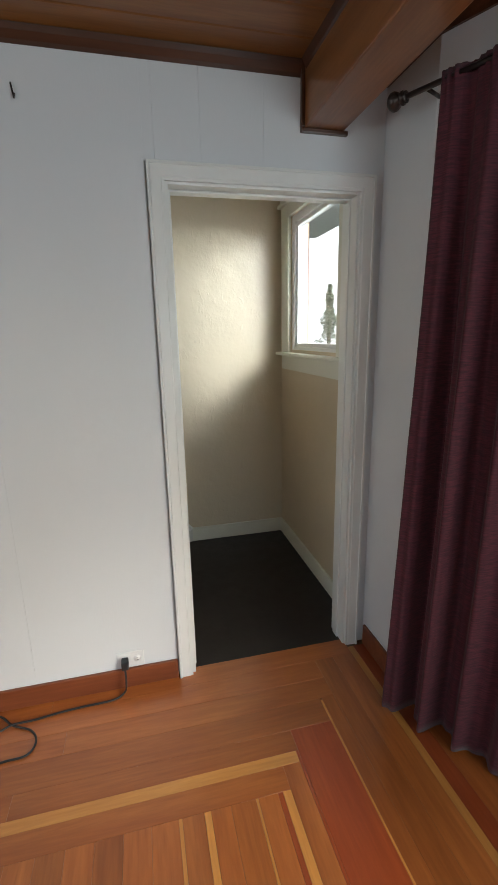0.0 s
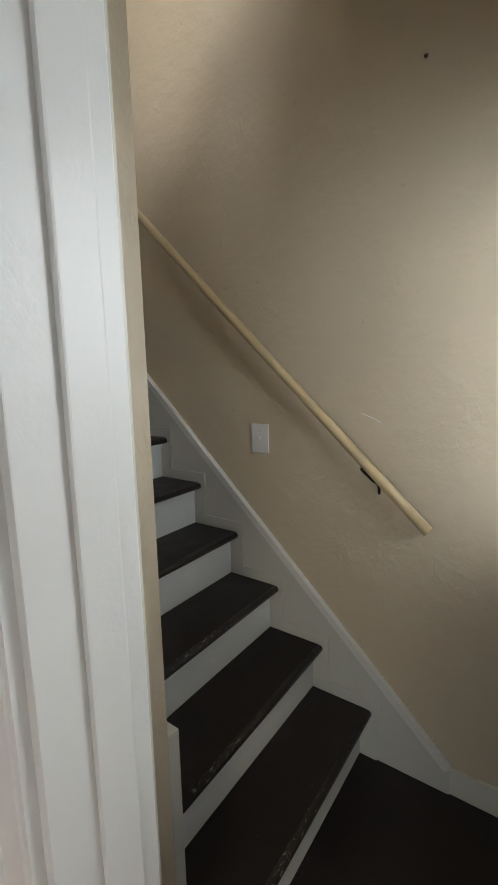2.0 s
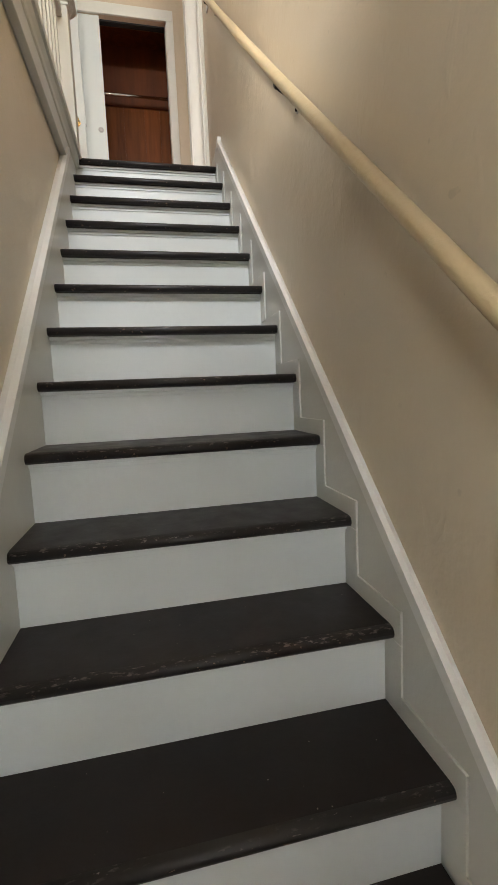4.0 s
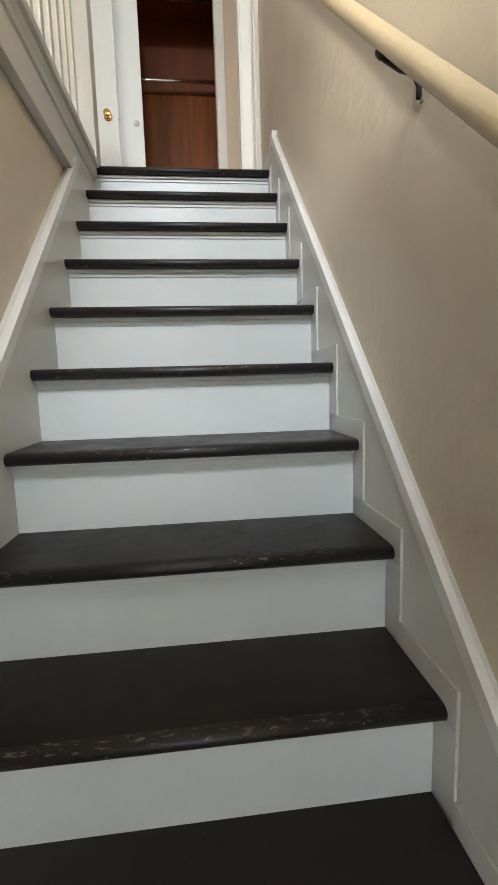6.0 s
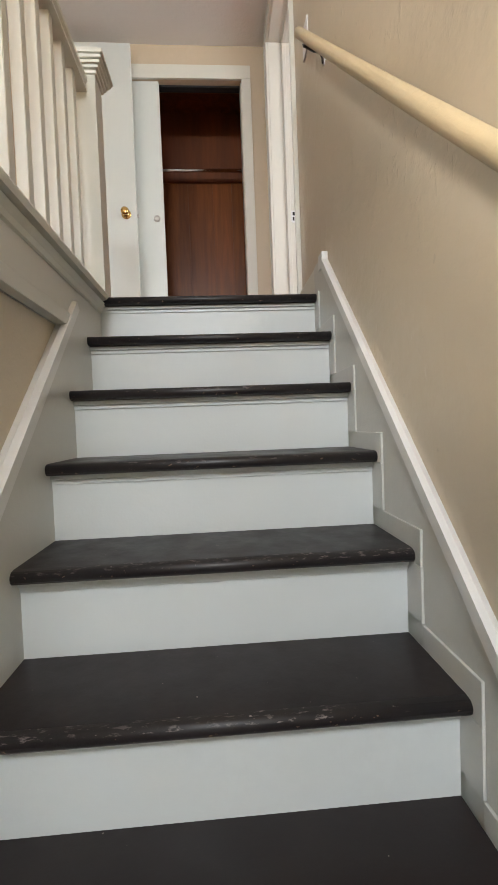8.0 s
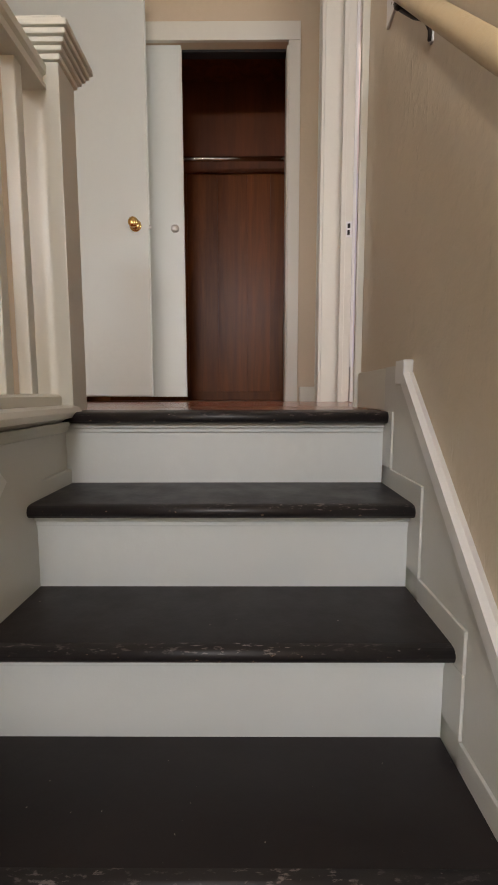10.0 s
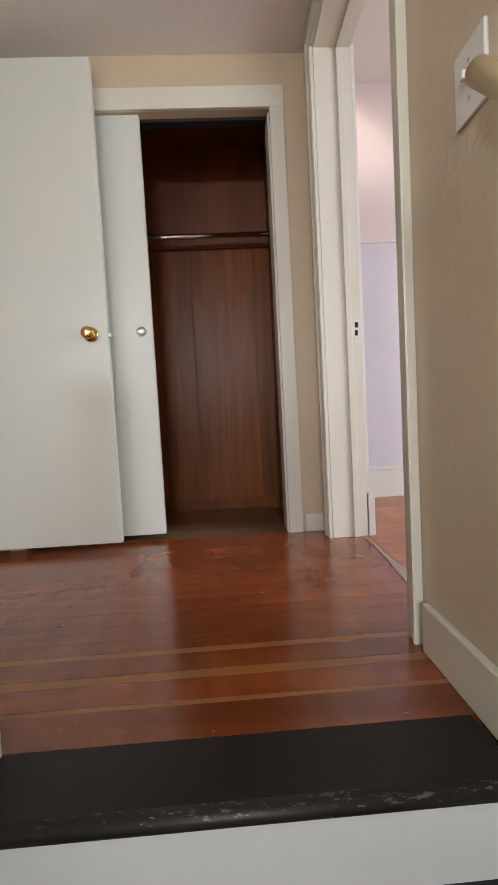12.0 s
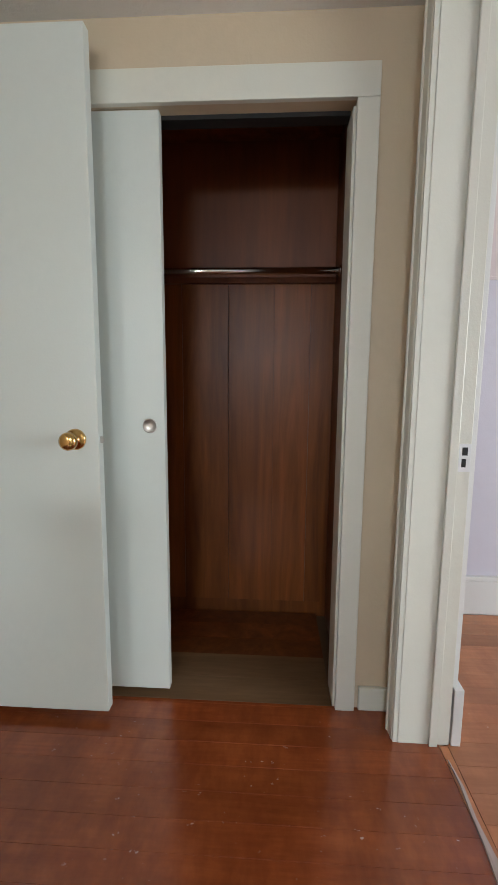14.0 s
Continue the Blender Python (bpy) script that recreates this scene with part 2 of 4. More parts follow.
bump(nt, b, noise_tex(nt, v, 50, 4), 0.3, 0.002)
M["nosing"] = m

# burgundy slub-weave curtain
m, nt, b = mat("burgundy_slub_weave", 0.85)
v1, v2 = coords(nt, (60, 60, 700)), coords(nt, (700, 700, 40))
slub = noise_tex(nt, coords(nt, (25, 25, 260)), 1.0, 3, 0.6)
warp = noise_tex(nt, coords(nt, (300, 300, 12)), 1.0, 3, 0.6)
col = mix(nt, ramp(nt, slub, [(0.4, (0,)), (0.62, (1,))]), (0.040, 0.0055, 0.011), (0.098, 0.013, 0.025))
col = mix(nt, ramp(nt, warp, [(0.45, (0,)), (0.7, (0.6,))]), col, (0.055, 0.009, 0.018))
nt.links.new(col, b.inputs["Base Color"])
b.inputs["Sheen Weight"].default_value = 0.08
bump(nt, b, slub, 0.4, 0.001)
M["curtain"] = m


def plain(name, color, rough=0.5, metal=0.0, grain=0.15):
    m, nt, b = mat(name, rough, metal)
    col = mix(nt, ramp(nt, noise_tex(nt, coords(nt), 22, 4), [(0.3, (0,)), (0.75, (1,))]), color, tuple(c * (1 - grain) for c in color))
    nt.links.new(col, b.inputs["Base Color"])
    return m


M["brass"] = plain("polished_brass", (0.75, 0.50, 0.20), 0.16, 1.0)
M["nickel"] = plain("dull_nickel", (0.55, 0.53, 0.50), 0.35, 1.0)
M["bronze"] = plain("dark_bronze", (0.06, 0.045, 0.04), 0.35, 0.7)
M["chrome"] = plain("chrome_tube", (0.75, 0.75, 0.75), 0.18, 1.0)
M["rubber"] = plain("black_rubber", (0.015, 0.015, 0.017), 0.5)
M["iron"] = plain("dark_iron", (0.05, 0.04, 0.035), 0.45, 0.8)
# black that stands in for shade inside slots, holes and gaps
M["dark"] = plain("shadow_gap_black", (0.01, 0.009, 0.009), 0.7)
M["void"] = plain("rough_framing_timber", (0.15, 0.10, 0.06), 0.8)
M["vinyl"] = plain("white_vinyl", (0.78, 0.78, 0.78), 0.35, 0, 0.04)
M["rose"] = plain("rose_porch_paint", (0.30, 0.105, 0.135), 0.5, 0, 0.06)
M["porch"] = plain("grey_porch_ceiling_paint", (0.55, 0.57, 0.58), 0.6)
M["grass"] = plain("lawn_green", (0.06, 0.10, 0.03), 0.9, 0, 0.5)
# leaf green is lightened, which puts the distant haze into the colour
M["leaf"] = plain("hazed_conifer_green", (0.17, 0.23, 0.17), 0.8, 0, 0.4)
M["bark"] = plain("bark_brown", (0.10, 0.07, 0.05), 0.9)

m, nt, b = mat("mottled_pink_stoneware", 0.4)
v = coords(nt)
col = mix(nt, ramp(nt, noise_tex(nt, v, 40, 4), [(0.35, (0,)), (0.7, (1,))]), (0.42, 0.27, 0.24), (0.27, 0.16, 0.14))
col = mix(nt, ramp(nt, noise_tex(nt, v, 90, 2), [(0.68, (0,)), (0.72, (1,))]), col, (0.04, 0.03, 0.03))
nt.links.new(col, b.inputs["Base Color"])
M["stoneware"] = m
M["umber"] = plain("umber_unglazed_clay", (0.07, 0.035, 0.025), 0.7, 0, 0.5)

m, nt, b = mat("clear_glass", 0.0)
b.inputs["Transmission Weight"].default_value, b.inputs["IOR"].default_value = 1.0, 1.45
M["glass"] = m


# ---- mesh helpers ----
def finish(name, bm, material, parent=None, label="", smooth=False):
    me = bpy.data.meshes.new(name)
    bmesh.ops.recalc_face_normals(bm, faces=bm.faces)
    bm.to_mesh(me)
    bm.free()
    for mm in (material if isinstance(material, (list, tuple)) else [material]):
        me.materials.append(mm)
    if smooth:
        for p in me.polygons:
            p.use_smooth = True
    ob = new(name, me)
    if parent is not None:
        ob.parent = parent
    if label:
        tagged(ob, label)
    return ob


def add_box(bm, x0, x1, y0, y1, z0, z1, bevel=0.0, segs=2):
    vs = [bm.verts.new((x, y, z)) for x in (x0, x1) for y in (y0, y1) for z in (z0, z1)]
    fs = [bm.faces.new([vs[i] for i in q]) for q in ((0, 1, 3, 2), (4, 6, 7, 5), (0, 4, 5, 1), (2, 3, 7, 6), (0, 2, 6, 4), (1, 5, 7, 3))]
    if bevel:
        es = list({e for f in fs for e in f.edges})
        bmesh.ops.bevel(bm, geom=es, offset=bevel, segments=segs, affect="EDGES", profile=0.6)


def box(name, x0, x1, y0, y1, z0, z1, material, parent=None, bevel=0.0, label=""):
    bm = bmesh.new()
    add_box(bm, min(x0, x1), max(x0, x1), min(y0, y1), max(y0, y1), min(z0, z1), max(z0, z1), bevel)
    return finish(name, bm, material, parent, label)


def solid(name, xs, ys, zs, empty, material, parent=None, pick=None):
    """A body on a grid of cells, hollow in the ranges of empty, with its outer faces alone."""
    bm = bmesh.new()
    nx, ny, nz = len(xs) - 1, len(ys) - 1, len(zs) - 1

    def full(i, j, k):
        if not (0 <= i < nx and 0 <= j < ny and 0 <= k < nz):
            return False
        c = ((xs[i] + xs[i + 1]) / 2, (ys[j] + ys[j + 1]) / 2, (zs[k] + zs[k + 1]) / 2)
        return not any(all(r[2 * a] < c[a] < r[2 * a + 1] for a in range(3)) for r in empty)

    verts = {}

    def vert(i, j, k):
        if (i, j, k) not in verts:
            verts[i, j, k] = bm.verts.new((xs[i], ys[j], zs[k]))
        return verts[i, j, k]

    sides = (((-1, 0, 0), ((0, 0, 0), (0, 0, 1), (0, 1, 1), (0, 1, 0))), ((1, 0, 0), ((1, 0, 0), (1, 1, 0), (1, 1, 1), (1, 0, 1))),
             ((0, -1, 0), ((0, 0, 0), (1, 0, 0), (1, 0, 1), (0, 0, 1))), ((0, 1, 0), ((0, 1, 0), (0, 1, 1), (1, 1, 1), (1, 1, 0))),
             ((0, 0, -1), ((0, 0, 0), (0, 1, 0), (1, 1, 0), (1, 0, 0))), ((0, 0, 1), ((0, 0, 1), (1, 0, 1), (1, 1, 1), (0, 1, 1))))
    for i in range(nx):
        for j in range(ny):
            for k in range(nz):
                if full(i, j, k):
                    for d, q in sides:
                        if not full(i + d[0], j + d[1], k + d[2]):
                            f = bm.faces.new([vert(i + a, j + bb, k + c) for a, bb, c in q])
                            if pick:
                                f.material_index = pick(f.calc_center_median(), Vector(d))
    return finish(name, bm, material, parent)


def profile_bar(name, pts, path0, path1, up, material, parent=None, label="", smooth=False):
    """A moulding: the outline pts (across, up) swept from path0 to path1."""
    a, b_ = Vector(path0), Vector(path1)
    d = (b_ - a).normalized()
    u = Vector(up)
    s = u.cross(d).normalized()
    bm = bmesh.new()
    r0 = [bm.verts.new(a + s * p + u * q) for p, q in pts]
    r1 = [bm.verts.new(b_ + s * p + u * q) for p, q in pts]
    n = len(pts)
    for i in range(n):
        bm.faces.new((r0[i], r0[(i + 1) % n], r1[(i + 1) % n], r1[i]))
    bm.faces.new(r0[::-1])
    bm.faces.new(r1)
    return finish(name, bm, material, parent, label, smooth)


def lathe(name, outline, base, axis, material, parent=None, label="", n=24):
    """A turned body: outline of (radius, height along axis) from base."""
    q = Vector((0, 0, 1)).rotation_difference(Vector(axis).normalized())
    bm = bmesh.new()
    rings = [[bm.verts.new(Vector(base) + q @ Vector((r * math.cos(2 * math.pi * i / n), r * math.sin(2 * math.pi * i / n), h))) for i in range(n)] for r, h in outline]
    for a, b_ in zip(rings, rings[1:]):
        for i in range(n):
            bm.faces.new((a[i], a[(i + 1) % n], b_[(i + 1) % n], b_[i]))
    bm.faces.new(rings[0][::-1])
    bm.faces.new(rings[-1])
    return finish(name, bm, material, parent, label, True)


def tube(name, pts, r, material, parent=None, label="", n=12):
    """A round bar along a bent line."""
    bm = bmesh.new()
    pts = [Vector(p) for p in pts]
    rings = []
    for i, p in enumerate(pts):
        d = (pts[min(i + 1, len(pts) - 1)] - pts[max(i - 1, 0)]).normalized()
        s = d.cross(Vector((0, 0, 1)) if abs(d.z) < 0.95 else Vector((1, 0, 0))).normalized()
        t = s.cross(d)
        rings.append([bm.verts.new(p + (s * math.cos(2 * math.pi * k / n) + t * math.sin(2 * math.pi * k / n)) * r) for k in range(n)])
    for a, b_ in zip(rings, rings[1:]):
        for i in range(n):
            bm.faces.new((a[i], a[(i + 1) % n], b_[(i + 1) % n], b_[i]))
    bm.faces.new(rings[0][::-1])
    bm.faces.new(rings[-1])
    return finish(name, bm, material, parent, label, True)


def thing(name, at, label, category, group=""):
    e = new(name)
    e.location = at
    return tagged(e, label, category, group)


def structure(ob, label, category="structure"):
    return tagged(ob, label, category, "", "structure")


def adopt(parent, before):
    """Gives every new top-level mesh made since before to parent, keeping its place."""
    for ob in [o for o in scene.collection.objects if o not in before and o is not parent and o.parent is None]:
        ob.parent = parent
        ob.matrix_parent_inverse = Matrix.Translation(parent.location).inverted()


def snap():
    return set(scene.collection.objects)


# ---- plan ----
XE = 0.90            # exterior wall, inner face
YD, YD2 = 2.297, 2.42  # doorway wall, living side and landing side
YL, YW = 2.74, 3.64   # stair walls
XS = -0.28            # end of the stair's inner wall
RISE, RUN, X1 = 0.20, 0.209, -0.092
XT, Z2 = -3.018, 3.0  # top nosing and upper floor
XC = -4.47            # closet wall
ZL, ZS, ZU = 2.44, 2.75, 5.15  # ceilings: living, landing, upper


def top_of(i):
    return 0.0 if i == 0 else RISE * i + (0.007 if i < 15 else 0.0)


def nose(i):
    return X1 - RUN * (i - 1)


# ---- walls ----
def pick_door(c, d):
    return 1 if (d.y > 0.5 or c.y > 2.3) else 0


o = solid("wall_doorway", (-3.2, 0.03, 0.79, XE), (YD, YD2), (0, 2.035, ZS), [(0.03, 0.79, YD, YD2, 0, 2.035)], [M["panel"], M["beige"]], pick=pick_door)
structure(o, "interior wall with white panelling and a cased doorway to the stair landing")
o = solid("wall_east", (XE, XE + 0.09), (YD, 2.68, 3.44, YW + 0.15), (0, 1.40, 2.22, 2.749), [(XE, XE + 0.09, 2.68, 3.44, 1.40, 2.22)], M["tan"])
structure(o, "tan painted outside wall with a window above the landing")
o = solid("wall_handrail", (-3.46, -3.2, XE + 0.2), (YW, YW + 0.15), (-0.1, 5.52), [], M["beige"])
structure(o, "beige hand-textured plaster wall along the staircase")
o = box("wall_over_room_door", -4.344, -3.46, YW, YW + 0.15, 5.076, 5.52, M["tan"])
structure(o, "tan wall above the bedroom doorway")
o = box("wall_closet_corner", XC - 0.13, -4.344, YW, YW + 0.15, Z2 - 0.02, 5.52, M["tan"])
structure(o, "short tan wall between closet and bedroom doorway")
o = box("wall_stair_inner", -3.2, XS, YD2 + 0.001, YL, 0, 2.80, M["beige"])
structure(o, "beige plaster wall on the inner side of the staircase")
o = solid("wall_closet", (XC - 0.12, XC), (1.2, 2.25, 3.465, YW), (Z2, 4.915, 5.4), [(XC - 0.12, XC, 2.25, 3.465, Z2, 4.915)], M["tan"])
structure(o, "tan wall around the closet opening")
o = solid("wall_hall_window", (XC - 0.12, -0.5, 0.8, 1.1), (1.2, 1.35), (Z2, 3.85, 5.15, 5.5), [(-0.5, 0.8, 1.2, 1.35, 3.85, 5.15)], M["tan"])
structure(o, "tan outside wall of the upper hall with a window opening")
o = solid("wall_upper_east", (XE, XE + 0.2), (1.2, 2.5, 3.38, YW + 0.15), (2.75, 3.95, 5.25, 5.5), [(XE, XE + 0.2, 2.5, 3.38, 3.95, 5.25)], M["tan"])
structure(o, "tan upper outside wall with a window opening")
o = solid("upper_floor_slab", (-5.4, XT - 0.07, -0.3, XE), (1.2, YL - 0.161, YW), (ZS + 0.05, Z2 - 0.02), [(XT - 0.07, -0.3, YL - 0.161, YW, 2, 4), (-0.3, XE, YL - 0.161, YW, 2, 4)], M["void"])
structure(o, "upper floor deck")
o = box("landing_bulkhead", -0.30, XE, YL, YW, ZS + 0.003, 3.29, M["beige"])
structure(o, "boxed bulkhead over the stair landing")
o = box("landing_ceiling", -0.30, XE, YD2, YW, ZS - 0.03, ZS, M["ceil"])
structure(o, "off-white painted ceiling over the landing")
bm = bmesh.new()
prof = [(XC - 0.1, ZU), (-3.97, ZU), (-3.4, 5.42), (XE + 0.2, 5.42)]
for (xa, za), (xb, zb) in zip(prof, prof[1:]):
    lo = [bm.verts.new(p) for p in ((xa, 1.2, za), (xb, 1.2, zb), (xb, YW + 0.15, zb), (xa, YW + 0.15, za))]
    hi = [bm.verts.new(v_.co + Vector((0, 0, 0.1))) for v_ in lo]
    bm.faces.new(lo), bm.faces.new(hi[::-1])
    for i in range(4):
        bm.faces.new((lo[i], lo[(i + 1) % 4], hi[(i + 1) % 4], hi[i]))
structure(finish("ceiling_upper", bm, M["ceil"]), "off-white plaster ceiling of the upper hall")

# living room shell
JX, JY = 0.885, 1.978
o = box("wall_living_east", JX, XE + 0.1, JY, YD, 0, ZL + 0.2, M["panel"])
structure(o, "white painted wall return beside the doorway")
bx, by = 0.447, -0.894
nxx, nyy = 0.894, 0.447
bay = [(0.0, 0.15), (0.15, 1.0), (1.0, 1.25)]
bm = bmesh.new()


def bay_box(bm, s0, s1, z0, z1):
    c = []
    for s, t in ((s0, 0), (s1, 0), (s1, 0.14), (s0, 0.14)):
        c.append((JX + bx * s + nxx * t, JY + by * s + nyy * t))
    lo = [bm.verts.new((*p, z0)) for p in c]
    hi = [bm.verts.new((*p, z1)) for p in c]
    bm.faces.new(lo[::-1]), bm.faces.new(hi)
    for i in range(4):
        bm.faces.new((lo[i], lo[(i + 1) % 4], hi[(i + 1) % 4], hi[i]))


bay_box(bm, 0, 0.18, 0, ZL + 0.2)
bay_box(bm, 0.18, 1.0, 0, 0.6)
bay_box(bm, 0.18, 1.0, 2.08, ZL + 0.2)
bay_box(bm, 1.0, 1.3, 0, ZL + 0.2)
structure(finish("wall_bay", bm, M["panel"]), "white angled bay wall behind the curtain")
ex, ey = JX + bx * 1.3, JY + by * 1.3
o = solid("wall_living_front", (ex, ex + 0.15), (-2.6, -1.6, 0.3, ey), (0, 0.6, 2.1, ZL + 0.2), [(ex, ex + 0.15, -1.6, 0.3, 0.6, 2.1)], M["panel"])
structure(o, "white living room wall with a bay window opening")
# rear and west walls are unseen; their openings are assumed for the fill lamps
o = solid("wall_living_rear", (-3.15, -2.1, -0.3, ex + 0.15), (-2.75, -2.6), (0, 0.85, 2.1, ZL + 0.2), [(-2.1, -0.3, -2.75, -2.6, 0.85, 2.1)], M["panel"])
structure(o, "unseen white living room rear wall with an assumed window opening")
o = solid("wall_living_west", (-3.15, -3.0), (-2.6, -0.7, 1.1, YD), (0, 0.85, 2.1, ZL + 0.2), [(-3.15, -3.0, -0.7, 1.1, 0.85, 2.1)], M["panel"])
structure(o, "unseen white living room side wall with an assumed window opening")
o = box("floor_base_living", -3.0, ex, -2.6, 2.32, -0.12, -0.02, M["void"])
structure(o, "subfloor under the living room boards")
# the bedroom beyond the upper doorway
o = solid("wall_bedroom_end", (-5.3, -5.15), (YW + 0.15, 6.6), (Z2 - 0.02, 4.57, 5.5), [], [M["lav"], M["pink"]], pick=lambda c, d: 1 if c.z > 4.57 else 0)
structure(o, "bedroom wall, pale lavender below a thin line and pale pink above")
o = solid("wall_bedroom_window", (-5.3, -3.5, -2.1, -1.9), (6.6, 6.75), (Z2 - 0.02, 3.7, 5.0, 5.5), [(-3.5, -2.1, 6.6, 6.75, 3.7, 5.0)], M["lav"])
structure(o, "pale lavender bedroom wall with a window opening")
o = box("wall_bedroom_near", -2.05, -1.9, YW + 0.15, 6.6, Z2 - 0.02, 5.5, M["lav"])
structure(o, "pale lavender bedroom wall")
o = box("wall_bedroom_inner", -3.46, -2.05, YW + 0.152, YW + 0.16, Z2 - 0.02, 5.5, M["lav"])
structure(o, "pale lavender bedroom wall beside the doorway")
o = box("ceiling_bedroom", -5.3, -1.9, YW + 0.15, 6.75, 5.5, 5.6, M["ceil"])
structure(o, "off-white bedroom ceiling")
o = box("trim_bedroom_rail", -5.15, -5.143, YW + 0.16, 6.6, 4.563, 4.578, M["pink"], bevel=0.002)
structure(o, "thin painted rail around the bedroom wall")
o = box("baseboard_bedroom", -5.15, -5.132, YW + 0.16, 6.6, Z2, 3.17, M["trim"], bevel=0.004)
structure(o, "white bedroom baseboard")
o = box("baseboard_bedroom_cap", -5.15, -5.126, YW + 0.16, 6.6, 3.171, 3.195, M["trim"], bevel=0.006)
structure(o, "moulded cap of the white bedroom baseboard")
o = box("floor_base_bedroom", -5.3, -1.9, YW + 0.02, 6.75, Z2 - 0.14, Z2 - 0.02, M["void"])
structure(o, "subfloor under the bedroom boards")

# closet shell
o = solid("wall_closet_inside", (-5.14, -5.10, -4.59), (2.20, 2.24, 3.50, 3.54), (Z2 - 0.02, 5.12), [(-5.10, -4.59, 2.24, 3.50, 2, 6)], M["brown"])
structure(o, "dark wood-panelled inside walls of the closet")
o = box("ceiling_closet", -5.14, XC - 0.121, 2.20, 3.54, 5.121, 5.15, M["brown"])
structure(o, "dark closet ceiling")

# living room ceiling: boards, beam and mouldings
o = box("ceiling_living_deck", -3.0, ex, -2.6, YD, ZL + 0.02, ZL + 0.1, M["void"])
structure(o, "deck above the living room ceiling boards")
bm = bmesh.new()
rnd = random.Random(4)
y = YD
while y > -2.6:
    w = 0.135
    add_box(bm, -3.0, ex, y - w + 0.002, y, ZL, ZL + 0.018, 0.004, 1)
    y -= w
structure(finish("ceiling_living", bm, M["pine"]), "varnished knotty pine board ceiling")
o = box("ceiling_beam", 0.552, 0.708, -2.6, YD - 0.012, 2.232, ZL, M["beam"], bevel=0.006)
tagged(o, "varnished reddish timber ceiling beam ending at the wall", "beam")
o = box("trim_beam_foot", 0.538, 0.722, YD - 0.022, YD, 2.216, 2.232, M["mould"], bevel=0.003)
structure(o, "dark wood moulding under the end of the beam")
o = box("trim_beam_side", 0.538, 0.552, YD - 0.022, YD, 2.233, ZL, M["mould"], bevel=0.003)
structure(o, "dark wood moulding beside the end of the beam")
for nm, xa, xb in (("trim_ceiling", -3.0, 0.537), ("trim_ceiling", 0.723, JX)):
    o = profile_bar(nm, [(0, 0), (0, 0.048), (0.03, 0.048), (0.026, 0.03), (0.012, 0.012), (0.010, 0)], (xb, YD, ZL - 0.05), (xa, YD, ZL - 0.05), (0, 0, 1), M["mould"])
    structure(o, "dark stained wood moulding where wall meets ceiling")
o = profile_bar("trim_ceiling", [(0, 0), (0, 0.048), (0.03, 0.048), (0.012, 0.012), (0.010, 0)], (JX, JY, ZL - 0.05), (JX, YD, ZL - 0.05), (0, 0, 1), M["mould"])
structure(o, "dark stained wood moulding where wall meets ceiling")
o = profile_bar("trim_ceiling", [(0, 0), (0, 0.048), (0.03, 0.048), (0.012, 0.012), (0.010, 0)], (ex, ey, ZL - 0.05), (JX, JY, ZL - 0.05), (0, 0, 1), M["mould"])
structure(o, "dark stained wood moulding along the bay")
o = profile_bar("trim_beam_edge", [(0, 0), (0, 0.03), (0.018, 0.03), (0.006, 0.006)], (0.552, -2.6, ZL - 0.03), (0.552, YD - 0.03, ZL - 0.03), (0, 0, 1), M["mould"])
structure(o, "dark moulding between beam and ceiling boards")


# ---- doorway casing (living side), jamb and stops ----
def casing(name, x0, x1, zt, w, y_face, out, material, z0=0.0, label="", head=None):
    """Three mitred casing boards with a moulded face round an opening in a wall across y; out: -1 or 1."""
    base = structure(new(name), label)
    shape = [(0.0, 0.0), (0.0, 0.011), (0.003, 0.014), (0.16, 0.014), (0.20, 0.0165), (0.80, 0.0185), (0.84, 0.023), (0.97, 0.023), (1.0, 0.019), (1.0, 0.0)]
    head = head or w
    runs = ((lambda u: (x0 - w * u, z0), lambda u: (x0 - w * u, zt + head * u)),
            (lambda u: (x0 - w * u, zt + head * u), lambda u: (x1 + w * u, zt + head * u)),
            (lambda u: (x1 + w * u, zt + head * u), lambda u: (x1 + w * u, z0)))
    for start, end in runs:
        bm = bmesh.new()
        r0 = [bm.verts.new((start(u)[0], y_face + out * h, start(u)[1])) for u, h in shape]
        r1 = [bm.verts.new((end(u)[0], y_face + out * h, end(u)[1])) for u, h in shape]
        n = len(shape)
        for k in range(n):
            bm.faces.new((r0[k], r0[(k + 1) % n], r1[(k + 1) % n], r1[k]))
        bm.faces.new(r0[::-1]), bm.faces.new(r1)
        finish("casing_board", bm, material, base)
    return base


casing("door_casing_living", 0.034, 0.786, 2.031, 0.060, YD - 0.008, -1, M["trim"], label="white painted casing of the landing doorway")
bm = bmesh.new()
add_box(bm, 0.030, 0.048, YD - 0.0078, YD2 - 0.0005, 0, 2.022, 0.002)
add_box(bm, 0.776, 0.790, YD - 0.0078, YD2 - 0.0005, 0, 2.022, 0.002)
add_box(bm, 0.030, 0.790, YD - 0.0078, YD2 - 0.0005, 2.0225, 2.035, 0.002)
add_box(bm, 0.0475, 0.057, YD + 0.045, YD2 - 0.03, 0, 2.013, 0.003)
add_box(bm, 0.768, 0.7765, YD + 0.045, YD2 - 0.03, 0, 2.013, 0.003)
add_box(bm, 0.0485, 0.7755, YD + 0.045, YD2 - 0.03, 2.0135, 2.022, 0.003)
structure(finish("door_frame_landing", bm, M["trim"]), "white painted door jamb and stops without a door")
casing("door_casing_landing", 0.034, 0.786, 2.031, 0.06, YD2, 1, M["cream"], label="cream casing on the landing side of the doorway")

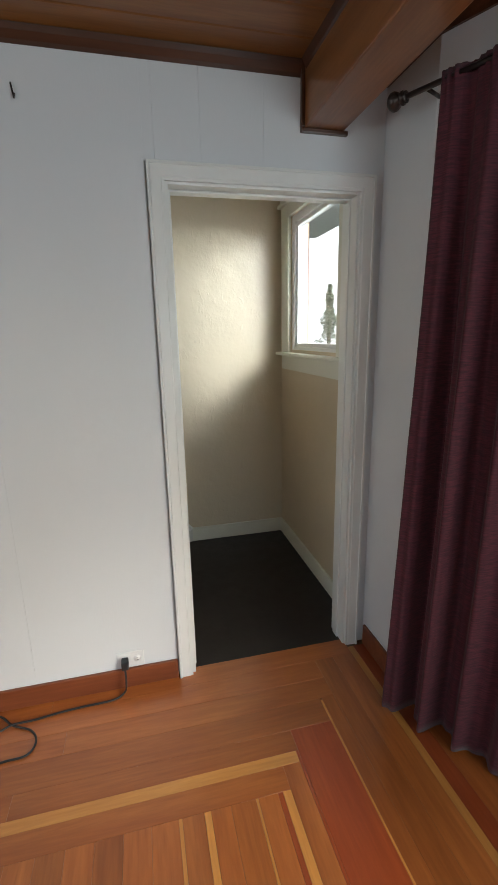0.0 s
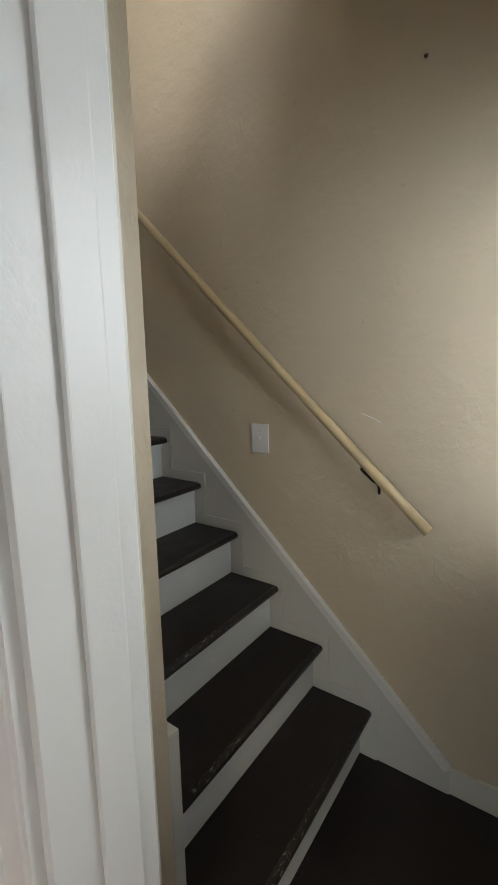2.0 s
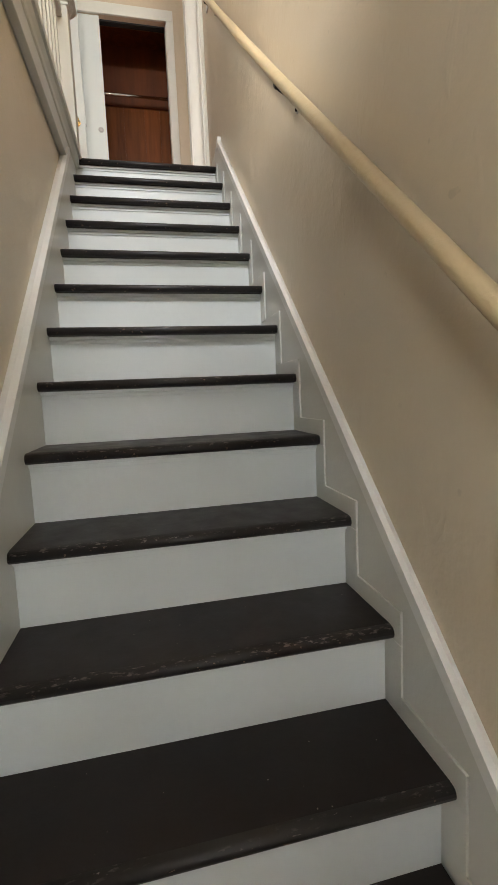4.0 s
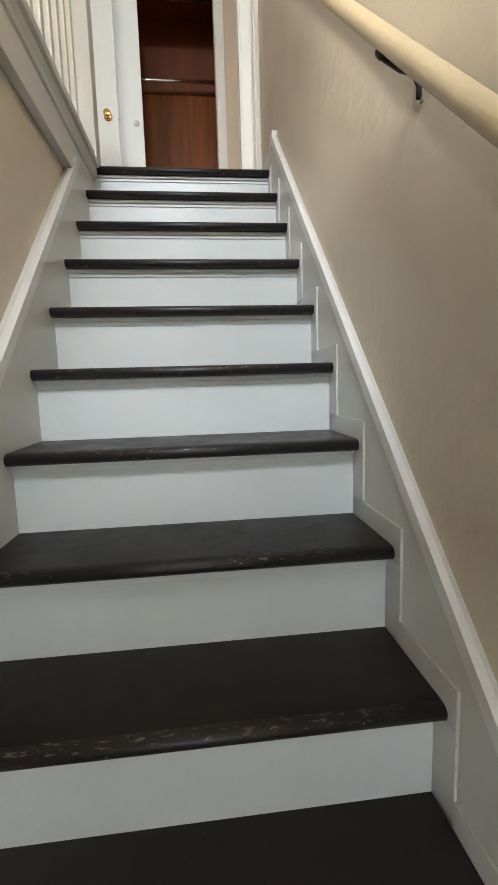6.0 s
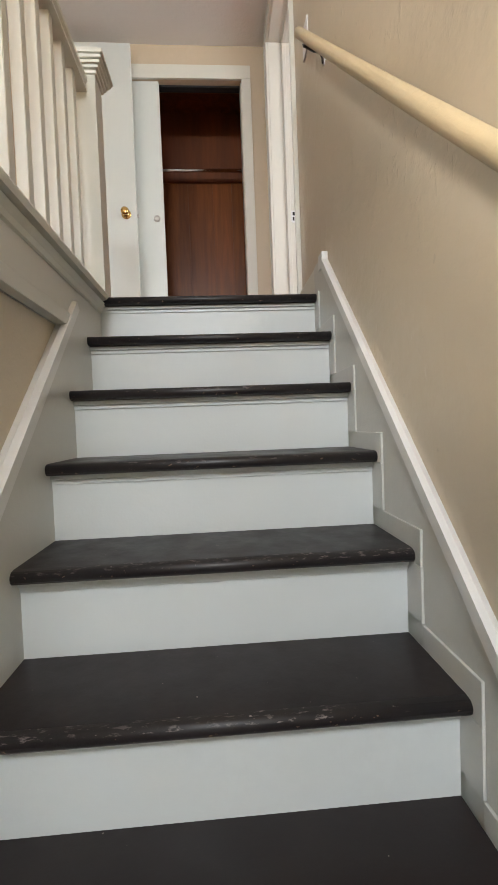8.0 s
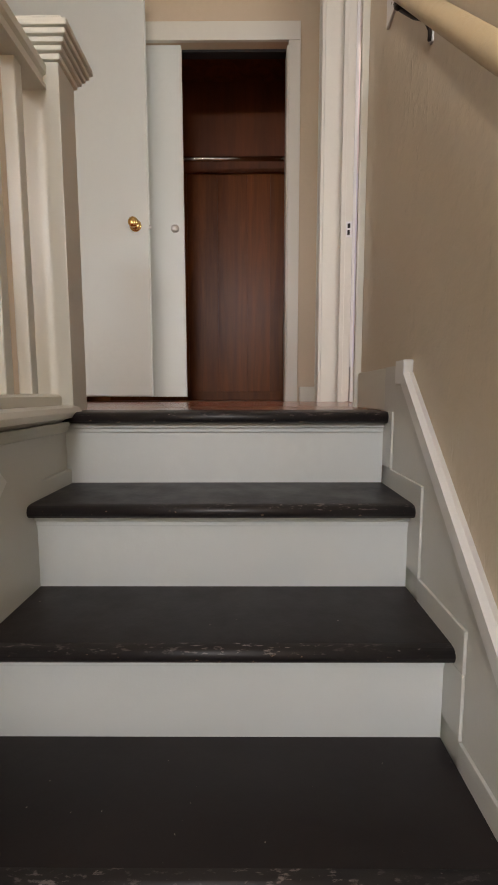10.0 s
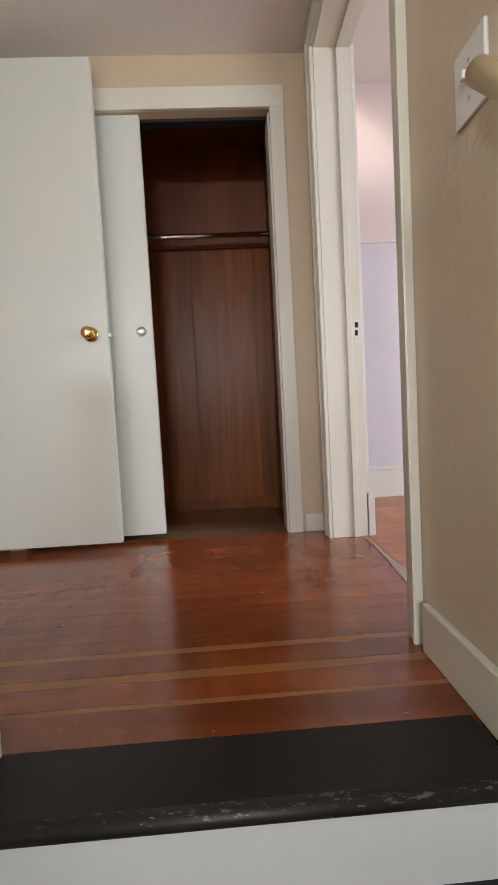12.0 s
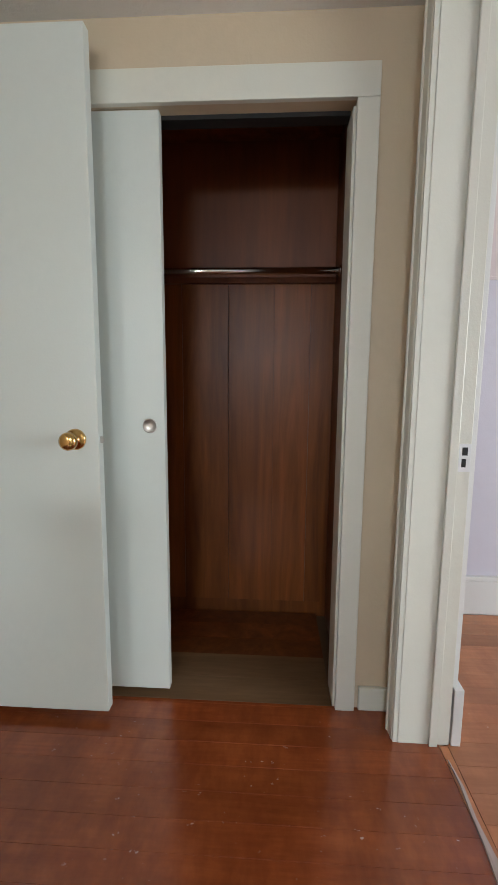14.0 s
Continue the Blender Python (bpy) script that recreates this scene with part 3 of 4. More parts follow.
# baseboards
def baseboard(name, x0, x1, y0, y1, z, h, material, label):
    bm = bmesh.new()
    add_box(bm, x0, x1, y0, y1, z, z + h, 0.005, 3)
    return structure(finish(name, bm, material), label)


baseboard("baseboard_living", -3.0, -0.031, YD - 0.024, YD - 0.008, 0, 0.092, M["base"], "dark red wood baseboard under the white panelling")
baseboard("baseboard_living_return", JX - 0.014, JX, JY + 0.01, YD - 0.03, 0, 0.105, M["base"], "dark red wood baseboard on the wall return")
baseboard("baseboard_landing", 0.19, XE - 0.016, YW - 0.016, YW, 0, 0.105, M["cream"], "cream painted landing baseboard")
baseboard("baseboard_landing_east", XE - 0.016, XE, YD2 + 0.028, YW, 0, 0.105, M["cream"], "cream painted landing baseboard")
baseboard("baseboard_closet_wall", XC, XC + 0.016, 3.541, YW, Z2, 0.085, M["cream"], "cream baseboard between closet and doorway")
baseboard("baseboard_upper", -3.39, -2.95, YW - 0.018, YW, Z2, 0.115, M["cream"], "cream baseboard at the head of the stairs")

# ---- landing window ----
before = snap()
win = thing("window_landing", (XE, 3.06, 1.40), "white framed window with cream casing and cream sill", "window")
bm = bmesh.new()
add_box(bm, XE - 0.02, XE, 3.44, 3.575, 1.382, 2.2955, 0.003)
add_box(bm, XE - 0.02, XE, 2.545, 2.68, 1.382, 2.2955, 0.003)
add_box(bm, XE - 0.02, XE, 2.6805, 3.4395, 2.22, 2.2955, 0.003)
finish("casing", bm, M["cream"])
bm = bmesh.new()
add_box(bm, XE - 0.042, XE, 2.53, 3.60, 2.296, 2.318, 0.005)
add_box(bm, XE - 0.026, XE, 2.545, 3.585, 2.3185, 2.43, 0.003)
add_box(bm, XE - 0.05, XE, 2.53, 3.61, 2.4305, 2.465, 0.008)
finish("head_board", bm, M["cream"])
bm = bmesh.new()
add_box(bm, XE - 0.055, XE + 0.10, 2.51, 3.607, 1.360, 1.3815, 0.006, 3)
finish("window_sill", bm, M["cream"])
box("apron", XE - 0.018, XE, 2.55, 3.575, 1.266, 1.3595, M["cream"], bevel=0.004)
bm = bmesh.new()
for ya, yb, za, zb in ((3.385, 3.44, 1.382, 2.22), (2.68, 2.735, 1.382, 2.22), (2.7355, 3.3845, 2.175, 2.22), (2.7355, 3.3845, 1.382, 1.420)):
    add_box(bm, XE + 0.008, XE + 0.075, ya, yb, za, zb, 0.005)
for ya, yb, za, zb in ((3.362, 3.3845, 1.4205, 2.1745), (2.7355, 2.758, 1.4205, 2.1745), (2.7585, 3.3615, 2.152, 2.1745), (2.7585, 3.3615, 1.4205, 1.443)):
    add_box(bm, XE + 0.020, XE + 0.060, ya, yb, za, zb, 0.004)
finish("window_frame", bm, M["vinyl"])
g = box("pane", XE + 0.038, XE + 0.042, 2.758, 3.362, 1.443, 2.152, M["glass"])
g.visible_shadow = False
adopt(win, before)

# ---- staircase ----
before = snap()
stair = thing("staircase", (0, 3.19, 0), "steep enclosed staircase with black painted treads and white risers", "stairs")
for i in range(1, 16):
    xn, zt = nose(i), top_of(i)
    ya = YD2 + 0.001 if i == 1 else YL + (0.036 if i < 15 else 0.0225)
    yb = YW - 0.026
    back = xn - RUN - 0.044 if i < 15 else xn - 0.155
    bm = bmesh.new()
    curve = [(xn - 0.014 + 0.014 * math.cos(math.radians(g)), zt - 0.0155 + 0.0145 * math.sin(math.radians(g))) for g in (-90, -60, -30, 0, 25, 50, 72)]
    prof = [(back, zt - 0.03), *curve, (xn - 0.022, zt), (back, zt)]
    r0 = [bm.verts.new((px, ya, pz)) for px, pz in prof]
    r1 = [bm.verts.new((px, yb, pz)) for px, pz in prof]
    n = len(prof)
    for k in range(n):
        f = bm.faces.new((r0[k], r0[(k + 1) % n], r1[(k + 1) % n], r1[k]))
        f.material_index = 2 if k in (5, 6, 7) else 1 if 0 < k < 5 else 0
        f.smooth = 0 < k < 8
    bm.faces.new(r0[::-1]), bm.faces.new(r1)
    finish("tread", bm, [M["black"], M["nosing"], M["nosing_edge"]], label="black painted wooden tread with a chipped rounded nosing")
    bm = bmesh.new()
    add_box(bm, xn - 0.060, xn - 0.044, ya, yb, top_of(i - 1), zt - 0.0305, 0.0)
    add_box(bm, xn - 0.0438, xn - 0.030, ya, yb, zt - 0.043, zt - 0.0308, 0.003)
    add_box(bm, xn - 0.0438, xn - 0.039, ya, yb, zt - 0.056, zt - 0.0435, 0.002)
    finish("riser", bm, M["riser"], label="white painted riser with a small moulding under the nosing")


K = RISE / RUN
line = lambda x: RISE + (X1 - x) * K + 0.178
# right skirt
xa = X1 + (0.178 + RISE - 0.105) / K
outline = [(xa, 0.0), (xa, 0.105), (-2.952, Z2 + 0.115), (-3.079, Z2 + 0.115), (-3.079, Z2 - 0.2), (-0.25, 0.0)]


def slab_y(outline, y0, y1):
    bm = bmesh.new()
    a = [bm.verts.new((x, y0, z)) for x, z in outline]
    b_ = [bm.verts.new((x, y1, z)) for x, z in outline]
    n = len(outline)
    for i in range(n):
        bm.faces.new((a[i], a[(i + 1) % n], b_[(i + 1) % n], b_[i]))
    bm.faces.new(a[::-1]), bm.faces.new(b_)
    return bm


finish("skirt_board", slab_y(outline, YW - 0.019, YW), M["skirt"], label="grey-white painted stair skirt board")
# cap bead on the right skirt

def sloped_cap(name, x0, z0, x1, z1, ya, yb, h=0.026):
    dd = Vector((x1 - x0, 0, z1 - z0)).normalized()
    uu = Vector((-dd.z, 0, dd.x))
    if uu.z < 0:
        uu = -uu
    bm = bmesh.new()
    q = []
    for p in (Vector((x0, 0, z0)), Vector((x1, 0, z1))):
        q.append([bm.verts.new(p + uu * u + Vector((0, y, 0))) for y, u in ((ya, -h), (yb, -h), (yb, 0.004), ((ya + yb) / 2, 0.008), (ya, 0.002))])
    for i in range(5):
        bm.faces.new((q[0][i], q[0][(i + 1) % 5], q[1][(i + 1) % 5], q[1][i]))
    bm.faces.new(q[0][::-1]), bm.faces.new(q[1])
    return finish(name, bm, M["trim"], label="rounded white cap strip along the skirt board")


sloped_cap("cap_strip", xa, 0.105, -2.953, Z2 + 0.116, YW - 0.024, YW)
box("cap_joint", -2.985, -2.925, YW - 0.0245, YW, Z2 + 0.068, Z2 + 0.126, M["trim"], bevel=0.004)
# left skirt, ending in a square foot on the second tread
outline = [(XS, 0.0), (XS, 0.665), (XS - 0.06, 0.665), (XS - 0.09, line(XS - 0.09)), (-2.72, line(-2.72)), (-3.079, 2.80), (-3.079, Z2 - 0.2), (-0.5, 0.0)]
finish("skirt_board", slab_y(outline, YL + 0.001, YL + 0.036), M["skirt"], label="grey-white painted stair skirt board")
sloped_cap("cap_strip", XS - 0.09, line(XS - 0.09), -2.72, line(-2.72), YL, YL + 0.038)
# stepped bead that follows treads and risers
for i in range(0, 15):
    xn, zt, up = nose(i), top_of(i), nose(i + 1)
    low = zt + 0.048 if i else 0.0
    if i:
        box("stepped_filler", up + 0.0245, xn + 0.0240, YW - 0.0258, YW - 0.0195, zt - 0.03, zt + 0.0475, M["skirt"], bevel=0.0015)
    box("stepped_filler", up - 0.058, up + 0.0240, YW - 0.0258, YW - 0.0195, low, top_of(i + 1) - (0.0305 if i < 14 else 0.0), M["skirt"], bevel=0.0015)
adopt(stair, before)

# ---- fascia, ledge and balustrade ----
o = box("stairwell_fascia", -3.079, -0.3, YL + 0.001, YL + 0.022, 2.845, 2.975, M["skirt"])
structure(o, "grey-white fascia board below the balustrade")
o = box("stairwell_fascia_foot", -3.079, -0.3, YL + 0.0015, YL + 0.034, 2.802, 2.8445, M["skirt"], bevel=0.004)
structure(o, "lower moulding of the stairwell fascia")
o = box("stairwell_fascia_back", -3.2, -0.3, YL - 0.16, YL, 2.801, Z2 - 0.025, M["skirt"])
structure(o, "solid curb under the balustrade")

before = snap()
bal = thing("balustrade", (-1.7, YL, Z2), "cream painted balustrade with square balusters beside the stairwell", "balustrade")
profile_bar("ledge", [(-0.11, -0.025), (0.030, -0.025), (0.042, -0.018), (0.060, -0.014), (0.066, 0.0), (0.060, 0.012), (0.040, 0.016), (-0.11, 0.016)], (-3.07, YL, Z2), (-0.3, YL, Z2), (0, 0, 1), M["cream"])
profile_bar("shoe_rail", [(-0.06, 0.0165), (0.012, 0.0165), (0.012, 0.040), (0.004, 0.046), (-0.06, 0.046)], (-3.07, YL, Z2), (-0.3, YL, Z2), (0, 0, 1), M["cream"])
profile_bar("cove_moulding", [(0.022, -0.055), (0.030, -0.052), (0.036, -0.040), (0.050, -0.0255), (0.022, -0.0255)], (-3.07, YL, Z2), (-0.3, YL, Z2), (0, 0, 1), M["cream"])
hr = [(-0.035, 0.80), (0.035, 0.80), (0.035, 0.812), (0.027, 0.818), (0.027, 0.832), (0.036, 0.838), (0.036, 0.858), (0.022, 0.872), (-0.022, 0.872), (-0.036, 0.858), (-0.036, 0.838), (-0.027, 0.832), (-0.027, 0.818), (-0.035, 0.812)]
profile_bar("handrail", hr, (-0.3, YL - 0.024, Z2), (-3.075, YL - 0.024, Z2), (0, 0, 1), M["cream"])
first = None
for k in range(23):
    x = -2.97 + 0.112 * k
    if first is None:
        bm = bmesh.new()
        add_box(bm, -0.016, 0.016, -0.016, 0.016, 0.046, 0.80, 0.002, 1)
        first = finish("baluster", bm, M["cream"])
        ob = first
    else:
        ob = new("baluster", first.data)
    ob.location = (x, YL - 0.024, Z2)
adopt(bal, before)

before = snap()
newel = thing("newel_post", (-3.12, YL - 0.01, Z2), "square cream newel post with a stepped moulded cap", "post")
NX0, NX1, NY0, NY1 = -3.172, -3.072, YL - 0.075, YL + 0.043
box("shaft", NX0, NX1, NY0, NY1, Z2, 3.8655, M["cream"], bevel=0.003)
for e, z0, z1 in ((0.008, 3.866, 3.880), (0.017, 3.8805, 3.893), (0.025, 3.8935, 3.906), (0.033, 3.9065, 3.920), (0.040, 3.9205, 3.936), (0.020, 3.9365, 3.956)):
    box("cap_moulding", NX0 - e, NX1 + e, NY0 - e, NY1 + e, z0, z1, M["cream"], bevel=0.004)
adopt(newel, before)

# ---- wall handrail ----
before = snap()
hand = thing("wall_handrail", (-1.4, YW, 1.9), "round cream painted wooden handrail on iron wall brackets", "handrail")
A, B = Vector((0.092, YW - 0.055, 0.980)), Vector((-3.06, YW - 0.055, 4.030))


def rail_at(t):
    """The rail's middle line, which sags a little between its brackets."""
    return A.lerp(B, t) - Vector((0, 0, 0.022 * math.sin(math.pi * max(0.0, min(1.0, t)))))


tube("rail", [rail_at(k / 24) for k in range(25)], 0.0190, M["rail"], n=24)
for bxp, bxs in ((-0.095, -0.116), (-1.53, -1.566), (-2.893, -2.942)):
    t = (A.x - bxp) / (A.x - B.x)
    p = rail_at(t)
    dd = (B - A).normalized()
    nn = Vector((-dd.z, 0, dd.x)) if dd.x > 0 else Vector((dd.z, 0, -dd.x))
    lo = rail_at((A.x - bxs) / (A.x - B.x)) - nn * 0.022
    tube("bracket_saddle", [lo - dd * 0.016, lo - dd * 0.008 - nn * 0.003, lo + dd * 0.008 - nn * 0.003, lo + dd * 0.016], 0.0065, M["iron"], label="dark iron saddle under the rail", n=8)
    foot = Vector((p.x + 0.001, YW - 0.010, p.z - 0.050))
    tube("bracket_arm", [lo, lo + Vector((0.006, 0.006, -0.014)), lo.lerp(foot, 0.55) + Vector((0.004, 0.0, -0.010)), foot + Vector((0, -0.006, 0.004)), foot + Vector((0.001, 0.004, -0.016)), Vector((p.x + 0.002, YW - 0.006, p.z - 0.086))], 0.0048, M["iron"], label="curved dark iron bracket arm", n=8)
    bm = bmesh.new()
    q = [(p.x - 0.014, p.z - 0.036), (p.x + 0.018, p.z - 0.036), (p.x + 0.007, p.z - 0.092), (p.x - 0.003, p.z - 0.092)]
    fr = [bm.verts.new((x, YW - 0.004, z)) for x, z in q]
    bk = [bm.verts.new((x, YW, z)) for x, z in q]
    bm.faces.new(fr), bm.faces.new(bk[::-1])
    for k in range(4):
        bm.faces.new((fr[k], fr[(k + 1) % 4], bk[(k + 1) % 4], bk[k]))
    finish("bracket_plate", bm, M["nickel"], label="worn shiny wall plate")
    lathe("screw", [(0.0045, 0), (0.004, 0.002)], (p.x + 0.002, YW - 0.004, p.z - 0.084), (0, -1, 0), M["iron"], n=8)
adopt(hand, before)


# ---- switches ----
def switch(x0, x1, z0, z1, where):
    before = snap()
    t = thing("light_switch", ((x0 + x1) / 2, YW, z0), "white toggle light switch plate " + where, "light switch")
    box("plate", x0, x1, YW - 0.008, YW, z0, z1, M["plate"], bevel=0.003)
    cx, cz = (x0 + x1) / 2, (z0 + z1) / 2
    bm = bmesh.new()
    add_box(bm, cx - 0.005, cx + 0.005, YW - 0.022, YW - 0.008, cz - 0.003, cz + 0.012, 0.002)
    finish("toggle", bm, M["plate"])
    for dz in (-0.03, 0.03):
        lathe("screw", [(0.0032, 0), (0.0028, 0.0012)], (cx, YW - 0.008, cz + dz), (0, -1, 0), M["nickel"], n=10)
    adopt(t, before)


switch(-0.648, -0.563, 1.176, 1.298, "above the lower steps")
switch(-3.213, -3.122, 4.037, 4.158, "at the head of the stairs")
o = lathe("wall_hook", [(0.006, 0), (0.006, 0.006), (0.003, 0.012), (0.0025, 0.022)], (0.012, YW, 2.434), (0, -1, -0.5), M["bronze"])
tagged(o, "small dark picture hook high on the beige wall", "hook")

# small marks in the paint
for name, pts, r, mm, label in (
        ("paint_scratch", [(-0.166, YW - 0.0005, 1.358), (-0.13, YW - 0.001, 1.345), (-0.096, YW - 0.0005, 1.329)], 0.0016, M["plate"], "short pale scratch in the beige wall paint"),
        ("paint_chip", [(XS + 0.0005, 2.652, 1.105), (XS + 0.001, 2.647, 1.086), (XS + 0.0005, 2.649, 1.072)], 0.0028, M["plate"], "small pale chip in the beige wall paint"),
        ("paint_chip", [(XS + 0.0005, 2.657, 1.024), (XS + 0.001, 2.662, 1.016)], 0.0025, M["plate"], "small pale chip in the beige wall paint"),
        ("nail_hole", [(-5.133, 4.538, 3.158), (-5.131, 4.538, 3.164)], 0.004, M["dark"], "dark nail hole in the white bedroom baseboard")):
    structure(tube(name, pts, r, mm, n=8), label)

# ---- bedroom doorway upstairs ----
bm = bmesh.new()
XA, XB, ZH = -4.344, -3.46, 5.076
add_box(bm, XA, XA + 0.018, YW - 0.001, YW + 0.156, Z2, ZH, 0.002)
add_box(bm, XB - 0.018, XB, YW - 0.001, YW + 0.156, Z2, ZH, 0.002)
add_box(bm, XA + 0.0185, XB - 0.0185, YW - 0.001, YW + 0.156, ZH - 0.018, ZH, 0.002)
add_box(bm, XA + 0.0185, XA + 0.029, YW + 0.092, YW + 0.118, Z2, ZH - 0.0185, 0.003)
add_box(bm, XB - 0.029, XB - 0.0185, YW + 0.092, YW + 0.118, Z2, ZH - 0.0185, 0.003)
add_box(bm, XA + 0.0295, XB - 0.0295, YW + 0.092, YW + 0.118, ZH - 0.029, ZH - 0.0185, 0.003)
structure(finish("door_frame_bedroom", bm, M["cream"]), "cream painted jamb and stops of the bedroom doorway")
casing("door_casing_bedroom", XA + 0.016, XB - 0.016, ZH - 0.012, 0.058, YW - 0.0012, -1, M["cream"], Z2, "cream painted casing of the bedroom doorway")
casing("door_casing_bedroom_inside", XA + 0.006, XB - 0.006, ZH + 0.004, 0.08, YW + 0.16, 1, M["trim"], Z2, "white painted casing inside the bedroom")
o = box("casing_plinth_bedroom", XA - 0.07, XA + 0.022, YW + 0.1605, YW + 0.19, Z2, 3.19, M["trim"], bevel=0.003)
structure(o, "white plinth block at the foot of the casing")
before = snap()
st = thing("strike_plate", (XA + 0.018, YW + 0.135, 3.86), "small white strike plate with two dark slots", "strike plate")
box("plate", XA + 0.018, XA + 0.0195, YW + 0.122, YW + 0.155, 3.865, 3.945, M["plate"], bevel=0.0005)
# black blocks paint the shade inside the two slots
box("latch_slot", XA + 0.0195, XA + 0.0205, YW + 0.130, YW + 0.145, 3.912, 3.935, M["dark"])
box("bolt_slot", XA + 0.0195, XA + 0.0205, YW + 0.130, YW + 0.142, 3.878, 3.902, M["dark"])
adopt(st, before)

# ---- closet ----
cc = structure(new("closet_casing"), "cream painted casing of the closet")
box("casing_board", XC, XC + 0.02, 3.463, 3.527, Z2, 4.913, M["cream"], cc, 0.003)
box("casing_board", XC, XC + 0.02, 2.18, 2.252, Z2, 4.913, M["cream"], cc, 0.003)
box("casing_board", XC, XC + 0.02, 2.18, 3.527, 4.9135, 5.005, M["cream"], cc, 0.003)
box("jamb", XC - 0.12, XC - 0.0005, 3.455, 3.4645, Z2, 4.90, M["cream"], cc, 0.001)
# the track's black paints the thin line of shade above the doors
o = box("closet_track", XC - 0.10, XC - 0.048, 2.252, 3.4545, 4.901, 4.914, M["dark"])
structure(o, "overhead track of the sliding closet doors, coloured black as shade")
before = snap()
sl = thing("closet_door", (XC - 0.03, 2.57, Z2 + 0.03), "plain cream sliding closet door, half open, with a round finger pull", "door", "closet doors")
box("panel", XC - 0.045, XC - 0.012, 2.255, 2.884, Z2 + 0.028, 4.9125, M["sheen"], bevel=0.002)
lathe("finger_pull", [(0.024, 0), (0.024, 0.002), (0.021, 0.003), (0.019, 0.0008), (0.004, 0.0006)], (XC - 0.012, 2.835, 3.968), (1, 0, 0), M["nickel"], label="round dull metal finger pull")
adopt(sl, before)
before = snap()
rod = thing("closet_rod", (-4.93, 2.87, 4.556), "chrome hanging rod across the closet", "clothes rod")
tube("rod", [(-4.93, 2.242, 4.556), (-4.93, 3.498, 4.556)], 0.0145, M["chrome"], n=16)
lathe("rod_socket", [(0.022, 0), (0.022, 0.006), (0.017, 0.012)], (-4.93, 3.5, 4.556), (0, -1, 0), M["chrome"])
adopt(rod, before)
before = snap()
cp = thing("closet_panelling", (-5.09, 2.87, Z2), "dark brown grooved wood panelling on the closet's back wall", "panelling")
ys = (2.24, 2.42, 2.62, 2.82, 3.03, 3.235, 3.395, 3.50)
for ya, yb in zip(ys, ys[1:]):
    box("panel_board", -5.10, -5.090, ya + 0.0008, yb - 0.0008, Z2 + 0.06, 4.562, M["brown"], bevel=0.0008)
# dark strip standing in for the band of shade below the hanging rod
box("cleat", -5.0895, -5.066, 2.242, 3.498, 4.538, 4.5615, M["brown2"], bevel=0.002)
box("upper_panel", -5.10, -5.084, 2.242, 3.498, 4.566, 5.118, M["brown2"], bevel=0.002)
adopt(cp, before)

# ---- open door in the upper hall ----
before = snap()
od = thing("open_door", (-4.37, 2.36, Z2), "plain cream slab door standing open, with a brass knob", "door")
slab = box("slab", -4.388, -4.352, 1.99, 2.712, Z2 + 0.035, 5.06, M["sheen"], bevel=0.0025)
for vert in slab.data.vertices:
    vert.co.y += 0.006 * (vert.co.z - Z2) / 2.06
lathe("knob", [(0.032, 0), (0.032, 0.005), (0.026, 0.009), (0.012, 0.011), (0.011, 0.03), (0.020, 0.036), (0.027, 0.048), (0.026, 0.058), (0.018, 0.064), (0.008, 0.065)], (-4.352, 2.645, 3.938), (1, 0, 0), M["brass"], label="polished brass door knob")
bm = bmesh.new()
add_box(bm, -4.385, -4.356, 2.7122, 2.7138, 3.905, 3.968, 0.0)
add_box(bm, -4.376, -4.364, 2.714, 2.724, 3.926, 3.946, 0.002)
finish("latch", bm, M["nickel"], label="nickel latch in the door's edge")
adopt(od, before)

# ---- living room: curtain and rod ----
CX, CY = 0.80, 1.93


def bay_point(s, out=0.0, z=0.0):
    return Vector((CX + bx * s + nxx * out, CY + by * s + nyy * out, z))


before = snap()
cur = thing("curtain", tuple(bay_point(0.4)), "floor-length burgundy slub-weave curtain with deep folds", "curtain")
bm = bmesh.new()
cols, rows_ = 150, 60
grid = []
for j in range(rows_ + 1):
    v_ = j / rows_
    z = 2.235 * (1 - v_) + 0.012 * v_
    row = []
    for i in range(cols + 1):
        u = i / cols
        fan = 0.10 + 0.90 * v_
        s = u * 0.95 + (0.060 - 0.048 * v_ + 0.016 * math.sin(math.pi * v_))
        ph = u * 2 * math.pi * 7.0 + 0.6 * math.sin(5 * u) + 0.35 * math.sin(3.1 * v_ + 4 * u)
        amp = (0.010 + 0.034 * min(1.0, v_ * 2.0)) * (0.75 + 0.45 * math.sin(7 * u + 0.8))
        off = amp * math.sin(ph) + 0.35 * amp * math.sin(2.3 * ph + 1.0) + 0.012 * fan * math.sin(9 * u + 2 * v_)
        gath = 0.004 * math.sin(u * 2 * math.pi * 46) * max(0.0, 1 - v_ * 9)
        p = bay_point(s, -off - gath - 0.01 * v_, z + 0.004 * math.sin(ph) * v_)
        row.append(bm.verts.new(p))
    grid.append(row)
for j in range(rows_):
    for i in range(cols):
        bm.faces.new((grid[j][i], grid[j][i + 1], grid[j + 1][i + 1], grid[j + 1][i]))
cloth = finish("cloth", bm, M["curtain"], smooth=True)
so = cloth.modifiers.new("thickness", "SOLIDIFY")
so.thickness = 0.002
adopt(cur, before)
before = snap()
cr = thing("curtain_rod", tuple(bay_point(0.4, 0, 2.215)), "dark bronze curtain rod with a ringed ball finial", "curtain rod")
tube("rod", [bay_point(-0.052, 0.0, 2.215), bay_point(1.05, 0.0, 2.215)], 0.0085, M["bronze"], n=14)
